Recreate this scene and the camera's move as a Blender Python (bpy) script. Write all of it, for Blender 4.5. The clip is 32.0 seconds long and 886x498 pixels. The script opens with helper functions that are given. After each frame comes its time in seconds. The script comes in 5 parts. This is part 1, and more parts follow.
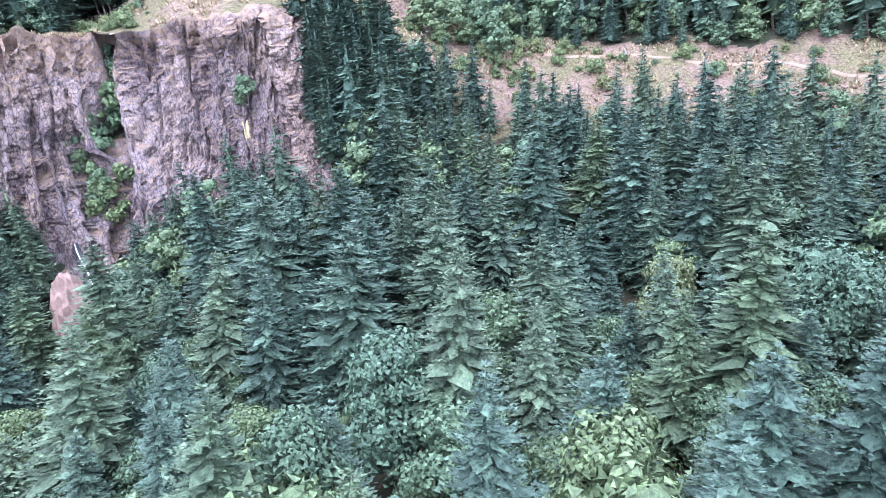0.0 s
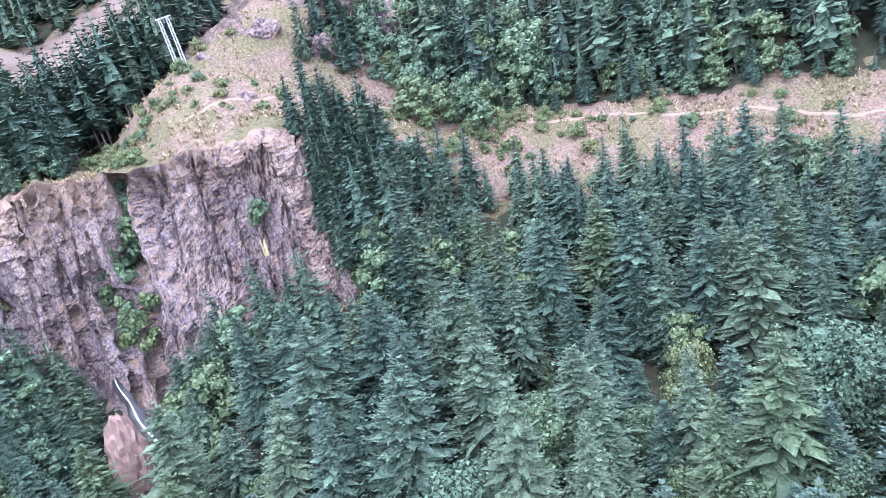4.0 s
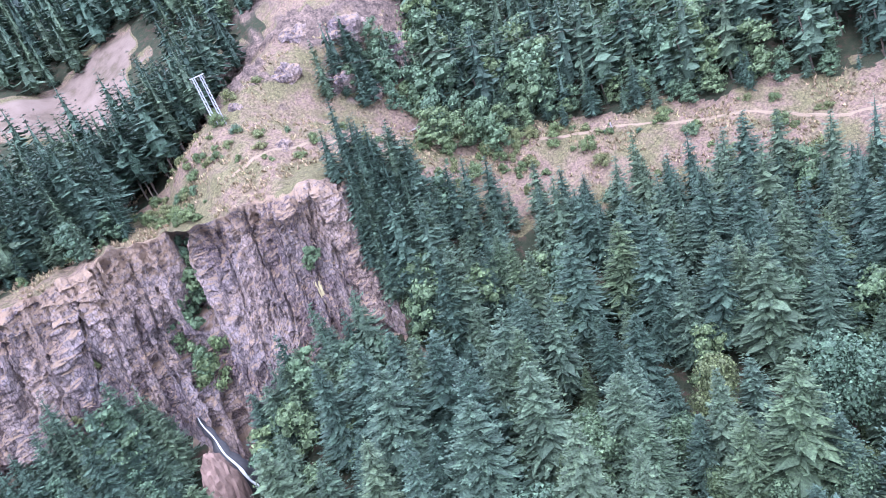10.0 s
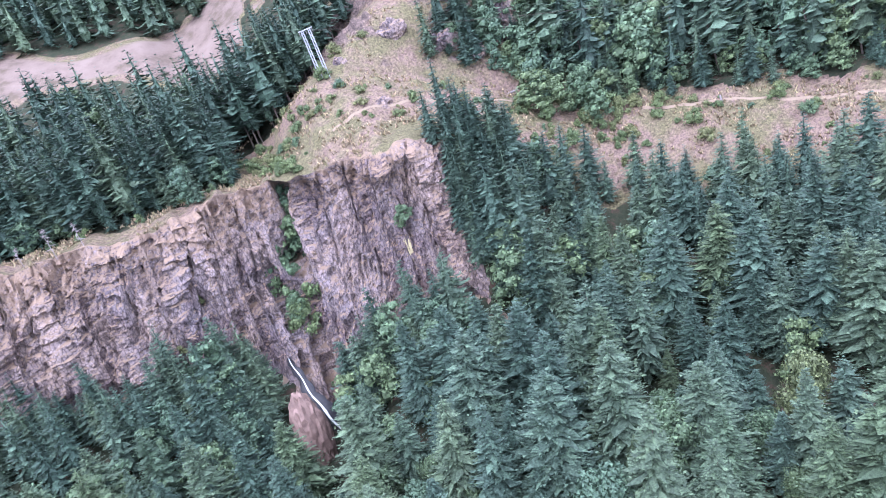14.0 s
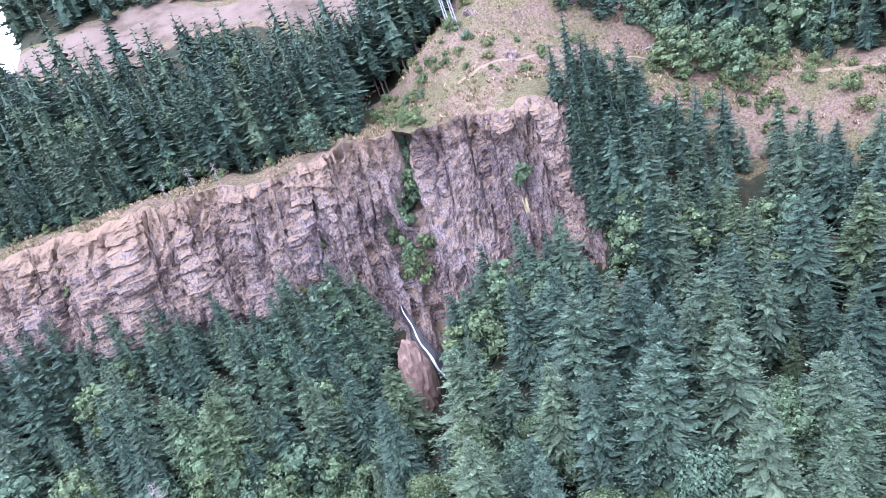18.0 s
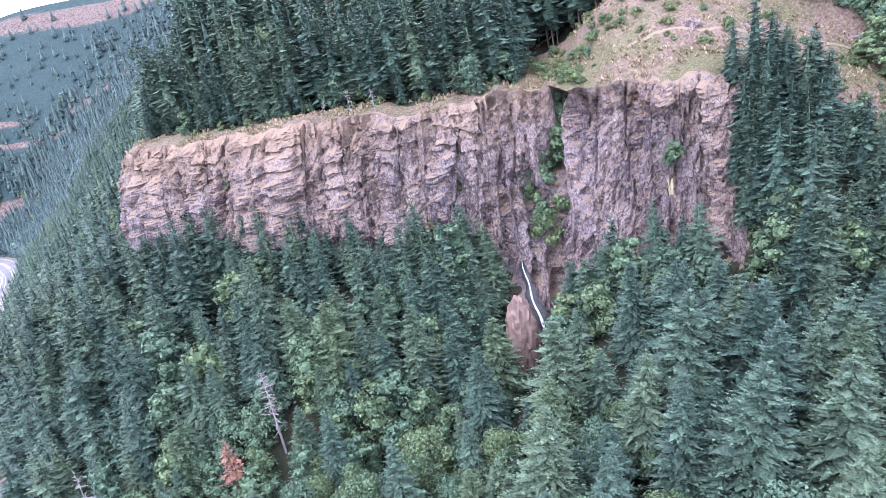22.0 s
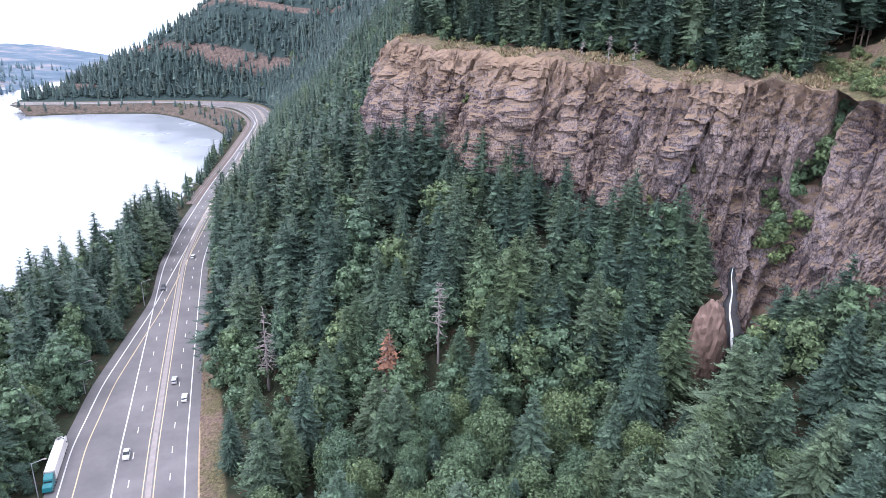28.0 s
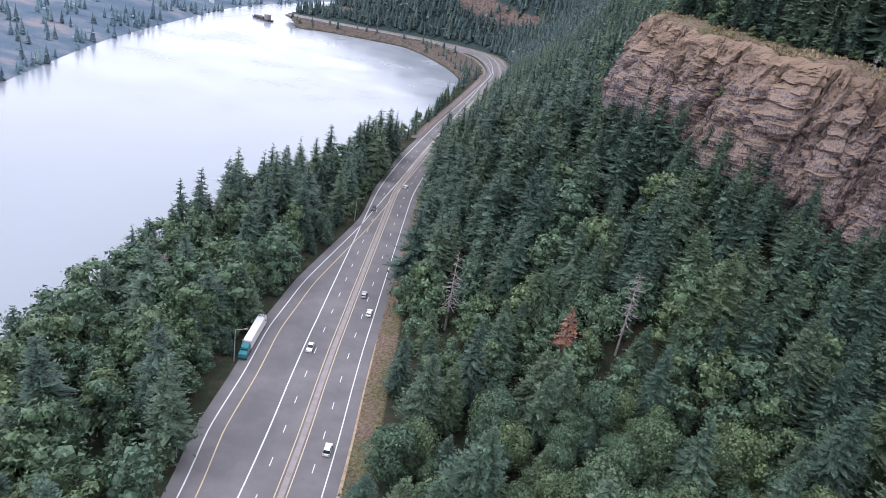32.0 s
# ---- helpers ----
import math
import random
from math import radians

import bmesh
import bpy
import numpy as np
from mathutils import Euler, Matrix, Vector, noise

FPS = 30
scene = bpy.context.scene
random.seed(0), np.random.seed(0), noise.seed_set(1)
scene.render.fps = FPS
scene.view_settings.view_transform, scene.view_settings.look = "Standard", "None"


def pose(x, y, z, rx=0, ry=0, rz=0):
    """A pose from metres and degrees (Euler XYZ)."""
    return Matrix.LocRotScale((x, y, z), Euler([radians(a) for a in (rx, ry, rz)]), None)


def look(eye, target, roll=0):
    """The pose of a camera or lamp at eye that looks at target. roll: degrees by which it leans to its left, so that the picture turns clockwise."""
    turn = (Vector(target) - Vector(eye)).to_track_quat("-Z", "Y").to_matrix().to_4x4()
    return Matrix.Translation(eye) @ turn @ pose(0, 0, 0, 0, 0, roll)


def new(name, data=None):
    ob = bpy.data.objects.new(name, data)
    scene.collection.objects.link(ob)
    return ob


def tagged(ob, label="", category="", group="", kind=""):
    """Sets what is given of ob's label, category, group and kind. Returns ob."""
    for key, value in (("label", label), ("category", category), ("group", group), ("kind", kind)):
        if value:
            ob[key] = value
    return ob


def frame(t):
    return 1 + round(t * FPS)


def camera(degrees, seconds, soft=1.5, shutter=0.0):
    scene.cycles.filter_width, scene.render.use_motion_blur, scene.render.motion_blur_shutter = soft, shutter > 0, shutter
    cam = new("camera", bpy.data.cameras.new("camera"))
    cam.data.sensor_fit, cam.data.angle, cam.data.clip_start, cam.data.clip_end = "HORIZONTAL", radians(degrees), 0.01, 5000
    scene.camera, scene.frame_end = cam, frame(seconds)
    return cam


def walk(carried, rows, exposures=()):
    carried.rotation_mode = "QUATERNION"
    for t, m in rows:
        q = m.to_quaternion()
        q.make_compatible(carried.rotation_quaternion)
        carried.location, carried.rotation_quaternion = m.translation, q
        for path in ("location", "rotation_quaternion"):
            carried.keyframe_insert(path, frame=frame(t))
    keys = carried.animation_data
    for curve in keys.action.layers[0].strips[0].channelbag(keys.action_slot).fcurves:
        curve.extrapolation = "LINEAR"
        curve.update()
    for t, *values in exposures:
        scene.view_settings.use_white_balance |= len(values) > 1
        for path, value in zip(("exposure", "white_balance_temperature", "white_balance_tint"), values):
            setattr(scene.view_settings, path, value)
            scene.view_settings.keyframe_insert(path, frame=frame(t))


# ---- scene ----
FOV = 66.32
PATH = [
    (0, pose(16.59, 5.98, 70.79, 77.038, 11.039, -62.411)),
    (0.5, pose(17.01, 5.65, 72.85, 75.606, 11.035, -62.486)),
    (1, pose(17.36, 5.52, 74.68, 74.113, 13.007, -62.249)),
    (1.5, pose(17.61, 5.61, 76.55, 74.948, 14.920, -62.285)),
    (2, pose(17.70, 5.79, 78.73, 78.691, 16.661, -62.588)),
    (2.5, pose(17.28, 5.94, 81.38, 80.193, 17.523, -62.436)),
    (3, pose(15.88, 6.10, 84.72, 79.340, 17.634, -63.128)),
    (3.5, pose(13.60, 6.31, 88.67, 78.248, 17.859, -64.403)),
    (5.5, pose(3.78, 5.76, 105.48, 76.887, 20.445, -67.811)),
    (6, pose(3.96, 5.85, 108.50, 76.275, 21.270, -67.947)),
    (6.5, pose(3.92, 6.10, 110.88, 75.837, 22.028, -68.110)),
    (7, pose(3.63, 6.56, 112.56, 75.674, 22.759, -68.060)),
    (7.5, pose(3.24, 7.11, 113.74, 74.852, 23.345, -68.426)),
    (8, pose(2.77, 7.41, 114.43, 74.349, 23.690, -68.645)),
    (8.5, pose(1.88, 7.14, 114.80, 75.117, 23.838, -68.276)),
    (9, pose(0.14, 6.19, 115.27, 74.761, 23.700, -68.471)),
    (9.5, pose(-2.15, 4.76, 116.01, 74.275, 23.423, -68.367)),
    (10, pose(-4.07, 3.38, 116.74, 74.566, 23.248, -66.992)),
    (10.5, pose(-5.01, 2.49, 117.32, 76.518, 22.746, -65.110)),
    (11, pose(-5.17, 2.06, 117.89, 75.271, 22.031, -63.373)),
    (11.5, pose(-4.98, 1.82, 118.47, 74.656, 21.343, -61.741)),
    (12, pose(-4.71, 1.64, 119.02, 74.883, 20.937, -60.253)),
    (12.5, pose(-4.47, 1.54, 119.56, 74.908, 20.784, -59.100)),
    (13, pose(-4.24, 1.51, 120.05, 74.200, 20.854, -58.728)),
    (13.5, pose(-3.99, 1.46, 120.38, 74.032, 20.983, -58.193)),
    (15.5, pose(-4.90, 1.98, 120.71, 73.266, 21.033, -57.181)),
    (16, pose(-4.81, 2.20, 121.44, 72.941, 20.928, -56.113)),
    (16.5, pose(-4.69, 2.38, 121.86, 73.353, 20.902, -54.049)),
    (17, pose(-4.48, 2.44, 121.99, 73.570, 20.804, -51.821)),
    (17.5, pose(-4.04, 2.20, 121.93, 73.541, 20.303, -49.750)),
    (18, pose(-3.28, 1.50, 121.81, 73.815, 19.838, -46.767)),
    (18.5, pose(-2.21, 0.36, 121.78, 73.621, 18.975, -44.368)),
    (19, pose(-0.85, -1.15, 121.80, 72.975, 18.055, -41.857)),
    (19.5, pose(0.65, -2.78, 121.63, 72.887, 17.480, -38.819)),
    (20, pose(1.92, -4.07, 121.27, 72.767, 16.840, -35.894)),
    (20.5, pose(2.66, -4.66, 120.99, 72.496, 16.026, -33.852)),
    (21, pose(2.89, -4.57, 120.98, 72.633, 15.015, -32.469)),
    (21.5, pose(2.88, -4.11, 121.34, 73.618, 13.792, -31.625)),
    (22, pose(2.87, -3.57, 121.98, 73.672, 12.275, -30.703)),
    (22.5, pose(2.99, -3.17, 122.53, 72.960, 10.816, -29.563)),
    (23, pose(3.28, -2.94, 122.67, 72.229, 9.791, -28.076)),
    (23.5, pose(3.64, -2.76, 122.47, 71.421, 8.964, -26.305)),
    (24, pose(3.97, -2.55, 122.27, 70.377, 8.182, -24.523)),
    (24.5, pose(4.27, -2.30, 122.37, 69.739, 7.529, -22.634)),
    (25, pose(4.59, -1.85, 122.96, 71.006, 6.246, -20.651)),
    (25.5, pose(4.97, -1.17, 123.92, 73.360, 4.425, -18.915)),
    (27.5, pose(2.56, -1.51, 122.54, 70.626, 0.158, -11.496)),
    (28, pose(2.01, -1.09, 122.15, 70.873, -1.088, -9.382)),
    (28.5, pose(1.52, -0.68, 121.82, 71.046, -2.313, -7.191)),
    (29, pose(1.06, -0.35, 121.55, 70.975, -3.299, -4.744)),
    (29.5, pose(0.56, -0.11, 121.34, 70.675, -4.470, -2.240)),
    (30, pose(0.03, 0.09, 121.15, 70.105, -5.579, 0.369)),
    (30.5, pose(-0.45, 0.29, 120.98, 69.181, -6.679, 2.988)),
    (31, pose(-0.86, 0.48, 120.78, 68.281, -7.726, 5.677)),
    (31.5, pose(-1.20, 0.58, 120.59, 67.362, -8.688, 8.332)),
    (32, pose(-1.50, 0.61, 120.45, 66.272, -9.554, 11.062)),
]
cam = camera(FOV, 32.0, soft=0.8)
walk(cam, PATH, [(0.0, 1.93, 5300, 22), (6.0, 1.74, 5300, 24), (16.0, 1.58, 5350, 25), (22.0, 1.54, 5400, 25), (25.0, 1.38, 5500, 24), (28.0, 0.85, 5850, 19), (32.0, 0.29, 5950, 18)])

# ---- light: bright overcast sky, soft sun ----
world = bpy.data.worlds.new("sky")
scene.world = world
world.use_nodes = True
wn, wl = world.node_tree.nodes, world.node_tree.links
sky = wn.new("ShaderNodeTexSky")
sky.sky_type, sky.sun_disc = "NISHITA", False
sky.sun_elevation, sky.sun_rotation = radians(48), radians(-110)
sky.air_density, sky.dust_density = 1.0, 4.0
cloud = wn.new("ShaderNodeMix")
cloud.data_type = "RGBA"
cloud.inputs[0].default_value = 0.93
cloud.inputs[7].default_value = (9.3, 9.5, 9.8, 1)
wl.new(sky.outputs[0], cloud.inputs[6])
wl.new(cloud.outputs[2], wn["Background"].inputs[0])
wn["Background"].inputs[1].default_value = 0.2
sun = new("sun", bpy.data.lights.new("sun", "SUN"))
sun.data.energy, sun.data.angle, sun.data.color = 1.2, radians(25), (1.0, 0.96, 0.9)
sun.matrix_world = look((-80, -30, 130), (0, 0, 0))

# ---- materials ----


def mat(name, rough=0.85, spec=0.3):
    m = bpy.data.materials.new(name)
    m.use_nodes = True
    b = m.node_tree.nodes["Principled BSDF"]
    b.inputs["Roughness"].default_value = rough
    b.inputs["Specular IOR Level"].default_value = spec
    return m, m.node_tree.nodes, m.node_tree.links, b


def noise_node(n, l, scale, detail=6, rough=0.6, coord=None):
    t = n.new("ShaderNodeTexNoise")
    t.inputs["Scale"].default_value = scale
    t.inputs["Detail"].default_value = detail
    t.inputs["Roughness"].default_value = rough
    if coord is not None:
        l.new(coord, t.inputs["Vector"])
    return t


def ramp(n, l, src, stops):
    r = n.new("ShaderNodeValToRGB")
    e = r.color_ramp.elements
    while len(e) < len(stops):
        e.new(0.5)
    for el, (p, c) in zip(e, stops):
        el.position, el.color = p, (*c, 1)
    l.new(src, r.inputs[0])
    return r


def mixc(n, l, fac, a, b, mode="MIX"):
    m = n.new("ShaderNodeMix")
    m.data_type, m.blend_type = "RGBA", mode
    for i, v in ((0, fac), (6, a), (7, b)):
        if isinstance(v, (int, float)):
            m.inputs[i].default_value = v
        elif isinstance(v, tuple):
            m.inputs[i].default_value = (*v, 1)
        else:
            l.new(v, m.inputs[i])
    return m.outputs[2]


def bump(n, l, b, height, strength, dist):
    u = n.new("ShaderNodeBump")
    u.inputs["Strength"].default_value, u.inputs["Distance"].default_value = strength, dist
    l.new(height, u.inputs["Height"])
    l.new(u.outputs[0], b.inputs["Normal"])


def simple(name, col, rough=0.6, metal=0.0, vary=0.25, scale=3.0):
    m, n, l, b = mat(name, rough)
    co = n.new("ShaderNodeTexCoord").outputs["Object"]
    t = noise_node(n, l, scale, coord=co)
    lo = tuple(c * (1 - vary) for c in col)
    hi = tuple(min(1, c * (1 + vary)) for c in col)
    l.new(ramp(n, l, t.outputs[0], [(0.3, lo), (0.7, hi)]).outputs[0], b.inputs["Base Color"])
    b.inputs["Metallic"].default_value = metal
    return m


def foliage(name, dark, mid, light, grain=1.8):
    """Leaf colour that varies from tree to tree and from spray to spray."""
    m, n, l, b = mat(name, 0.6, 0.25)
    oi = n.new("ShaderNodeObjectInfo").outputs["Random"]
    at = n.new("ShaderNodeAttribute")
    at.attribute_name = "tint"
    add = n.new("ShaderNodeMath")
    l.new(oi, add.inputs[0])
    l.new(at.outputs["Fac"], add.inputs[1])
    fr = n.new("ShaderNodeMath")
    fr.operation = "FRACT"
    l.new(add.outputs[0], fr.inputs[0])
    tree = ramp(n, l, fr.outputs[0], [(0.0, dark), (0.5, mid), (1.0, light)])
    isl = n.new("ShaderNodeNewGeometry").outputs["Random Per Island"]
    leaf = ramp(n, l, isl, [(0.0, (0.68, 0.7, 0.72)), (0.6, (1.05, 1.05, 1.05)), (1.0, (1.6, 1.58, 1.5))])
    c1 = mixc(n, l, 1.0, tree.outputs[0], leaf.outputs[0], "MULTIPLY")
    pos = n.new("ShaderNodeNewGeometry").outputs["Position"]
    tuft = noise_node(n, l, grain, 4, 0.7, pos)
    tc = ramp(n, l, tuft.outputs[0], [(0.36, (0.6, 0.62, 0.64)), (0.5, (1.0, 1.0, 1.0)), (0.64, (1.5, 1.5, 1.45))])
    l.new(mixc(n, l, 1.0, c1, tc.outputs[0], "MULTIPLY"), b.inputs["Base Color"])
    bump(n, l, b, tuft.outputs[0], 0.8, 0.35)
    return m


M_FIR = foliage("fir_needles", (0.038, 0.066, 0.050), (0.054, 0.088, 0.066), (0.072, 0.104, 0.064))
M_FIR2 = foliage("young_fir_needles", (0.050, 0.084, 0.060), (0.060, 0.092, 0.056), (0.072, 0.104, 0.056))
M_MAPLE = foliage("maple_leaves", (0.056, 0.094, 0.062), (0.066, 0.104, 0.058), (0.084, 0.118, 0.056))
M_YELLOW = foliage("yellowing_leaves", (0.068, 0.096, 0.046), (0.078, 0.102, 0.046), (0.088, 0.104, 0.048))
M_BRUSH = foliage("brush_leaves", (0.070, 0.100, 0.045), (0.090, 0.118, 0.050), (0.118, 0.122, 0.056))
# haze of distance put into the far needles as a bluer green
M_FIRFAR = foliage("haze_blue_fir_needles", (0.04, 0.066, 0.066), (0.05, 0.078, 0.076), (0.062, 0.088, 0.078))
M_DEAD = foliage("dead_needles", (0.17, 0.08, 0.05), (0.2, 0.09, 0.055), (0.17, 0.085, 0.055))
M_BARK = simple("bark", (0.09, 0.07, 0.06), 0.9, scale=2.0)
M_SNAG = simple("bleached_wood", (0.2, 0.175, 0.175), 0.9, scale=2.0)


def ground_material():
    m, n, l, b = mat("forest_floor_and_dry_grass", 0.95, 0.1)
    co = n.new("ShaderNodeTexCoord").outputs["Object"]
    at = n.new("ShaderNodeAttribute")
    at.attribute_name = "bare"
    big = noise_node(n, l, 0.05, 8, 0.65, co)
    mid = noise_node(n, l, 0.3, 10, 0.8, co)
    fine = noise_node(n, l, 2.5, 6, 0.7, co)
    forest = ramp(n, l, mid.outputs[0], [(0.3, (0.02, 0.026, 0.018)), (0.52, (0.035, 0.042, 0.026)), (0.62, (0.075, 0.043, 0.036)), (0.68, (0.04, 0.05, 0.028))])
    dry = ramp(n, l, mid.outputs[0], [(0.32, (0.085, 0.065, 0.055)), (0.45, (0.17, 0.122, 0.105)), (0.58, (0.15, 0.118, 0.082)), (0.72, (0.27, 0.2, 0.165))])
    green = ramp(n, l, fine.outputs[0], [(0.35, (0.055, 0.065, 0.034)), (0.65, (0.16, 0.145, 0.075))])
    gf = ramp(n, l, big.outputs[0], [(0.44, (0, 0, 0)), (0.55, (0.8, 0.8, 0.8))])
    col = mixc(n, l, gf.outputs[0], dry.outputs[0], green.outputs[0])
    clod = noise_node(n, l, 1.1, 8, 0.8, co)
    cl = ramp(n, l, clod.outputs[0], [(0.38, (0.45, 0.42, 0.4)), (0.5, (1.0, 1.0, 1.0)), (0.62, (1.5, 1.45, 1.35))])
    col = mixc(n, l, 1.0, col, cl.outputs[0], "MULTIPLY")
    add = n.new("ShaderNodeMath")
    add.operation = "MULTIPLY_ADD"
    l.new(fine.outputs[0], add.inputs[0])
    add.inputs[1].default_value = 0.35
    l.new(at.outputs["Fac"], add.inputs[2])
    edge = ramp(n, l, add.outputs[0], [(0.6, (0, 0, 0)), (0.72, (1, 1, 1))])
    rk = n.new("ShaderNodeAttribute")
    rk.attribute_name = "rock"
    rn = ramp(n, l, mid.outputs[0], [(0.38, (0.045, 0.036, 0.034)), (0.5, (0.11, 0.085, 0.078)), (0.62, (0.19, 0.143, 0.122))])
    base = mixc(n, l, edge.outputs[0], forest.outputs[0], col)
    # low growth on far slopes, its blue painted in for distant haze
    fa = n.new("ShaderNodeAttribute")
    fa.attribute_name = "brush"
    hazed_cover = ramp(n, l, mid.outputs[0], [(0.35, (0.02, 0.035, 0.036)), (0.65, (0.045, 0.066, 0.064))])
    base = mixc(n, l, fa.outputs["Fac"], base, hazed_cover.outputs[0])
    field = ramp(n, l, big.outputs[0], [(0.38, (0.1, 0.08, 0.06)), (0.48, (0.155, 0.118, 0.1)), (0.65, (0.19, 0.148, 0.128))])
    half = n.new("ShaderNodeMath")
    half.operation = "MULTIPLY"
    half.inputs[1].default_value = 0.5
    l.new(at.outputs["Fac"], half.inputs[0])
    fm = ramp(n, l, half.outputs[0], [(0.55, (0, 0, 0)), (0.7, (1, 1, 1))])
    base = mixc(n, l, fm.outputs[0], base, field.outputs[0])
    crags = mixc(n, l, 1.0, rn.outputs[0], cl.outputs[0], "MULTIPLY")
    l.new(mixc(n, l, rk.outputs["Fac"], base, crags), b.inputs["Base Color"])
    bump(n, l, b, clod.outputs[0], 0.8, 1.0)
    return m


def rock_material(name="basalt_cliff"):
    m, n, l, b = mat(name, 0.9, 0.15)
    co = n.new("ShaderNodeTexCoord").outputs["Object"]
    mp = n.new("ShaderNodeMapping")
    mp.inputs["Scale"].default_value = (1.0, 1.0, 0.55)
    l.new(co, mp.inputs[0])
    col_n = noise_node(n, l, 1.5, 9, 0.75, mp.outputs[0])
    big = noise_node(n, l, 0.045, 6, 0.6, co)
    sp = noise_node(n, l, 0.9, 9, 0.8, co)
    vor = n.new("ShaderNodeTexVoronoi")
    vor.feature = "DISTANCE_TO_EDGE"
    vor.inputs["Scale"].default_value = 0.9
    mp2 = n.new("ShaderNodeMapping")
    mp2.inputs["Scale"].default_value = (1.0, 1.0, 0.45)
    l.new(co, mp2.inputs[0])
    wob = mixc(n, l, 0.25, mp2.outputs[0], sp.outputs["Color"], "ADD")
    l.new(wob, vor.inputs["Vector"])
    joint = ramp(n, l, vor.outputs["Distance"], [(0.0, (0.2, 0.19, 0.2)), (0.1, (1, 1, 1))])
    blend = mixc(n, l, 0.55, col_n.outputs[0], sp.outputs[0])
    base0 = ramp(n, l, blend, [(0.36, (0.05, 0.042, 0.045)), (0.44, (0.138, 0.118, 0.117)), (0.52, (0.22, 0.189, 0.185)), (0.62, (0.325, 0.283, 0.272))])
    base = n.new("ShaderNodeMix")
    base.data_type, base.blend_type = "RGBA", "MULTIPLY"
    base.inputs[0].default_value = 0.8
    l.new(base0.outputs[0], base.inputs[6])
    l.new(joint.outputs[0], base.inputs[7])
    warm = ramp(n, l, big.outputs[0], [(0.4, (0.95, 0.94, 1.04)), (0.65, (1.1, 0.98, 0.9))])
    c1 = mixc(n, l, 1.0, base.outputs[2], warm.outputs[0], "MULTIPLY")
    pat = noise_node(n, l, 0.085, 7, 0.65, mp.outputs[0])
    pt = ramp(n, l, pat.outputs[0], [(0.4, (0.66, 0.62, 0.65)), (0.5, (1.0, 1.0, 1.0)), (0.6, (1.3, 1.28, 1.25))])
    c1 = mixc(n, l, 1.0, c1, pt.outputs[0], "MULTIPLY")
    lich = ramp(n, l, sp.outputs[0], [(0.545, (0, 0, 0)), (0.61, (0.68, 0.68, 0.68))])
    c2 = mixc(n, l, lich.outputs[0], c1, (0.2, 0.14, 0.06))
    geo = n.new("ShaderNodeNewGeometry")
    sep = n.new("ShaderNodeSeparateXYZ")
    l.new(geo.outputs["Normal"], sep.inputs[0])
    ledge = ramp(n, l, sep.outputs[2], [(0.62, (0, 0, 0)), (0.85, (0.85, 0.85, 0.85))])
    c3 = mixc(n, l, ledge.outputs[0], c2, (0.24, 0.17, 0.12))
    mp3 = n.new("ShaderNodeMapping")
    mp3.inputs["Scale"].default_value = (0.4, 0.4, 0.9)
    mp3.inputs["Rotation"].default_value = (0.12, 0.1, 0)
    l.new(co, mp3.inputs[0])
    lay = noise_node(n, l, 1.0, 8, 0.7, mp3.outputs[0])
    sz = n.new("ShaderNodeSeparateXYZ")
    l.new(co, sz.inputs[0])
    hm = n.new("ShaderNodeMapRange")
    hm.inputs["From Min"].default_value, hm.inputs["From Max"].default_value = 72.0, 108.0
    hm.inputs["To Min"].default_value, hm.inputs["To Max"].default_value = -0.2, 0.13
    l.new(sz.outputs[2], hm.inputs[0])
    ad = n.new("ShaderNodeMath")
    l.new(lay.outputs[0], ad.inputs[0])
    l.new(hm.outputs[0], ad.inputs[1])
    lm = ramp(n, l, ad.outputs[0], [(0.51, (0, 0, 0)), (0.57, (0.68, 0.68, 0.68))])
    brk = ramp(n, l, col_n.outputs[0], [(0.36, (0, 0, 0)), (0.46, (1, 1, 1))])
    c4 = mixc(n, l, mixc(n, l, 1.0, lm.outputs[0], brk.outputs[0], "MULTIPLY"), c3, (0.26, 0.183, 0.128))
    l.new(c4, b.inputs["Base Color"])
    bump(n, l, b, blend, 1.0, 1.3)
    return m


M_GROUND = ground_material()
M_ROCK = rock_material()
M_SMOOTH_ROCK = simple("smooth_brown_rock", (0.165, 0.112, 0.095), 0.85, vary=0.3, scale=0.4)


def asphalt_material():
    m, n, l, b = mat("worn_asphalt", 0.85, 0.2)
    co = n.new("ShaderNodeTexCoord").outputs["Object"]
    a = noise_node(n, l, 0.08, 5, 0.6, co)
    f = noise_node(n, l, 6.0, 5, 0.7, co)
    c = ramp(n, l, a.outputs[0], [(0.35, (0.105, 0.1, 0.105)), (0.65, (0.15, 0.14, 0.145))])
    d = ramp(n, l, f.outputs[0], [(0.3, (0.85, 0.85, 0.85)), (0.7, (1.1, 1.1, 1.1))])
    l.new(mixc(n, l, 1.0, c.outputs[0], d.outputs[0], "MULTIPLY"), b.inputs["Base Color"])
    return m


def water_material():
    m, n, l, b = mat("river_water", 0.08, 0.5)
    b.inputs["Base Color"].default_value = (0.2, 0.22, 0.25, 1)
    b.inputs["IOR"].default_value = 1.33
    co = n.new("ShaderNodeTexCoord").outputs["Object"]
    a = noise_node(n, l, 0.25, 5, 0.6, co)
    c = noise_node(n, l, 0.012, 4, 0.6, co)
    r = ramp(n, l, c.outputs[0], [(0.35, (0.12, 0.12, 0.12)), (0.65, (0.3, 0.3, 0.3))])
    l.new(r.outputs[0], b.inputs["Roughness"])
    bump(n, l, b, a.outputs[0], 0.12, 0.3)
    return m


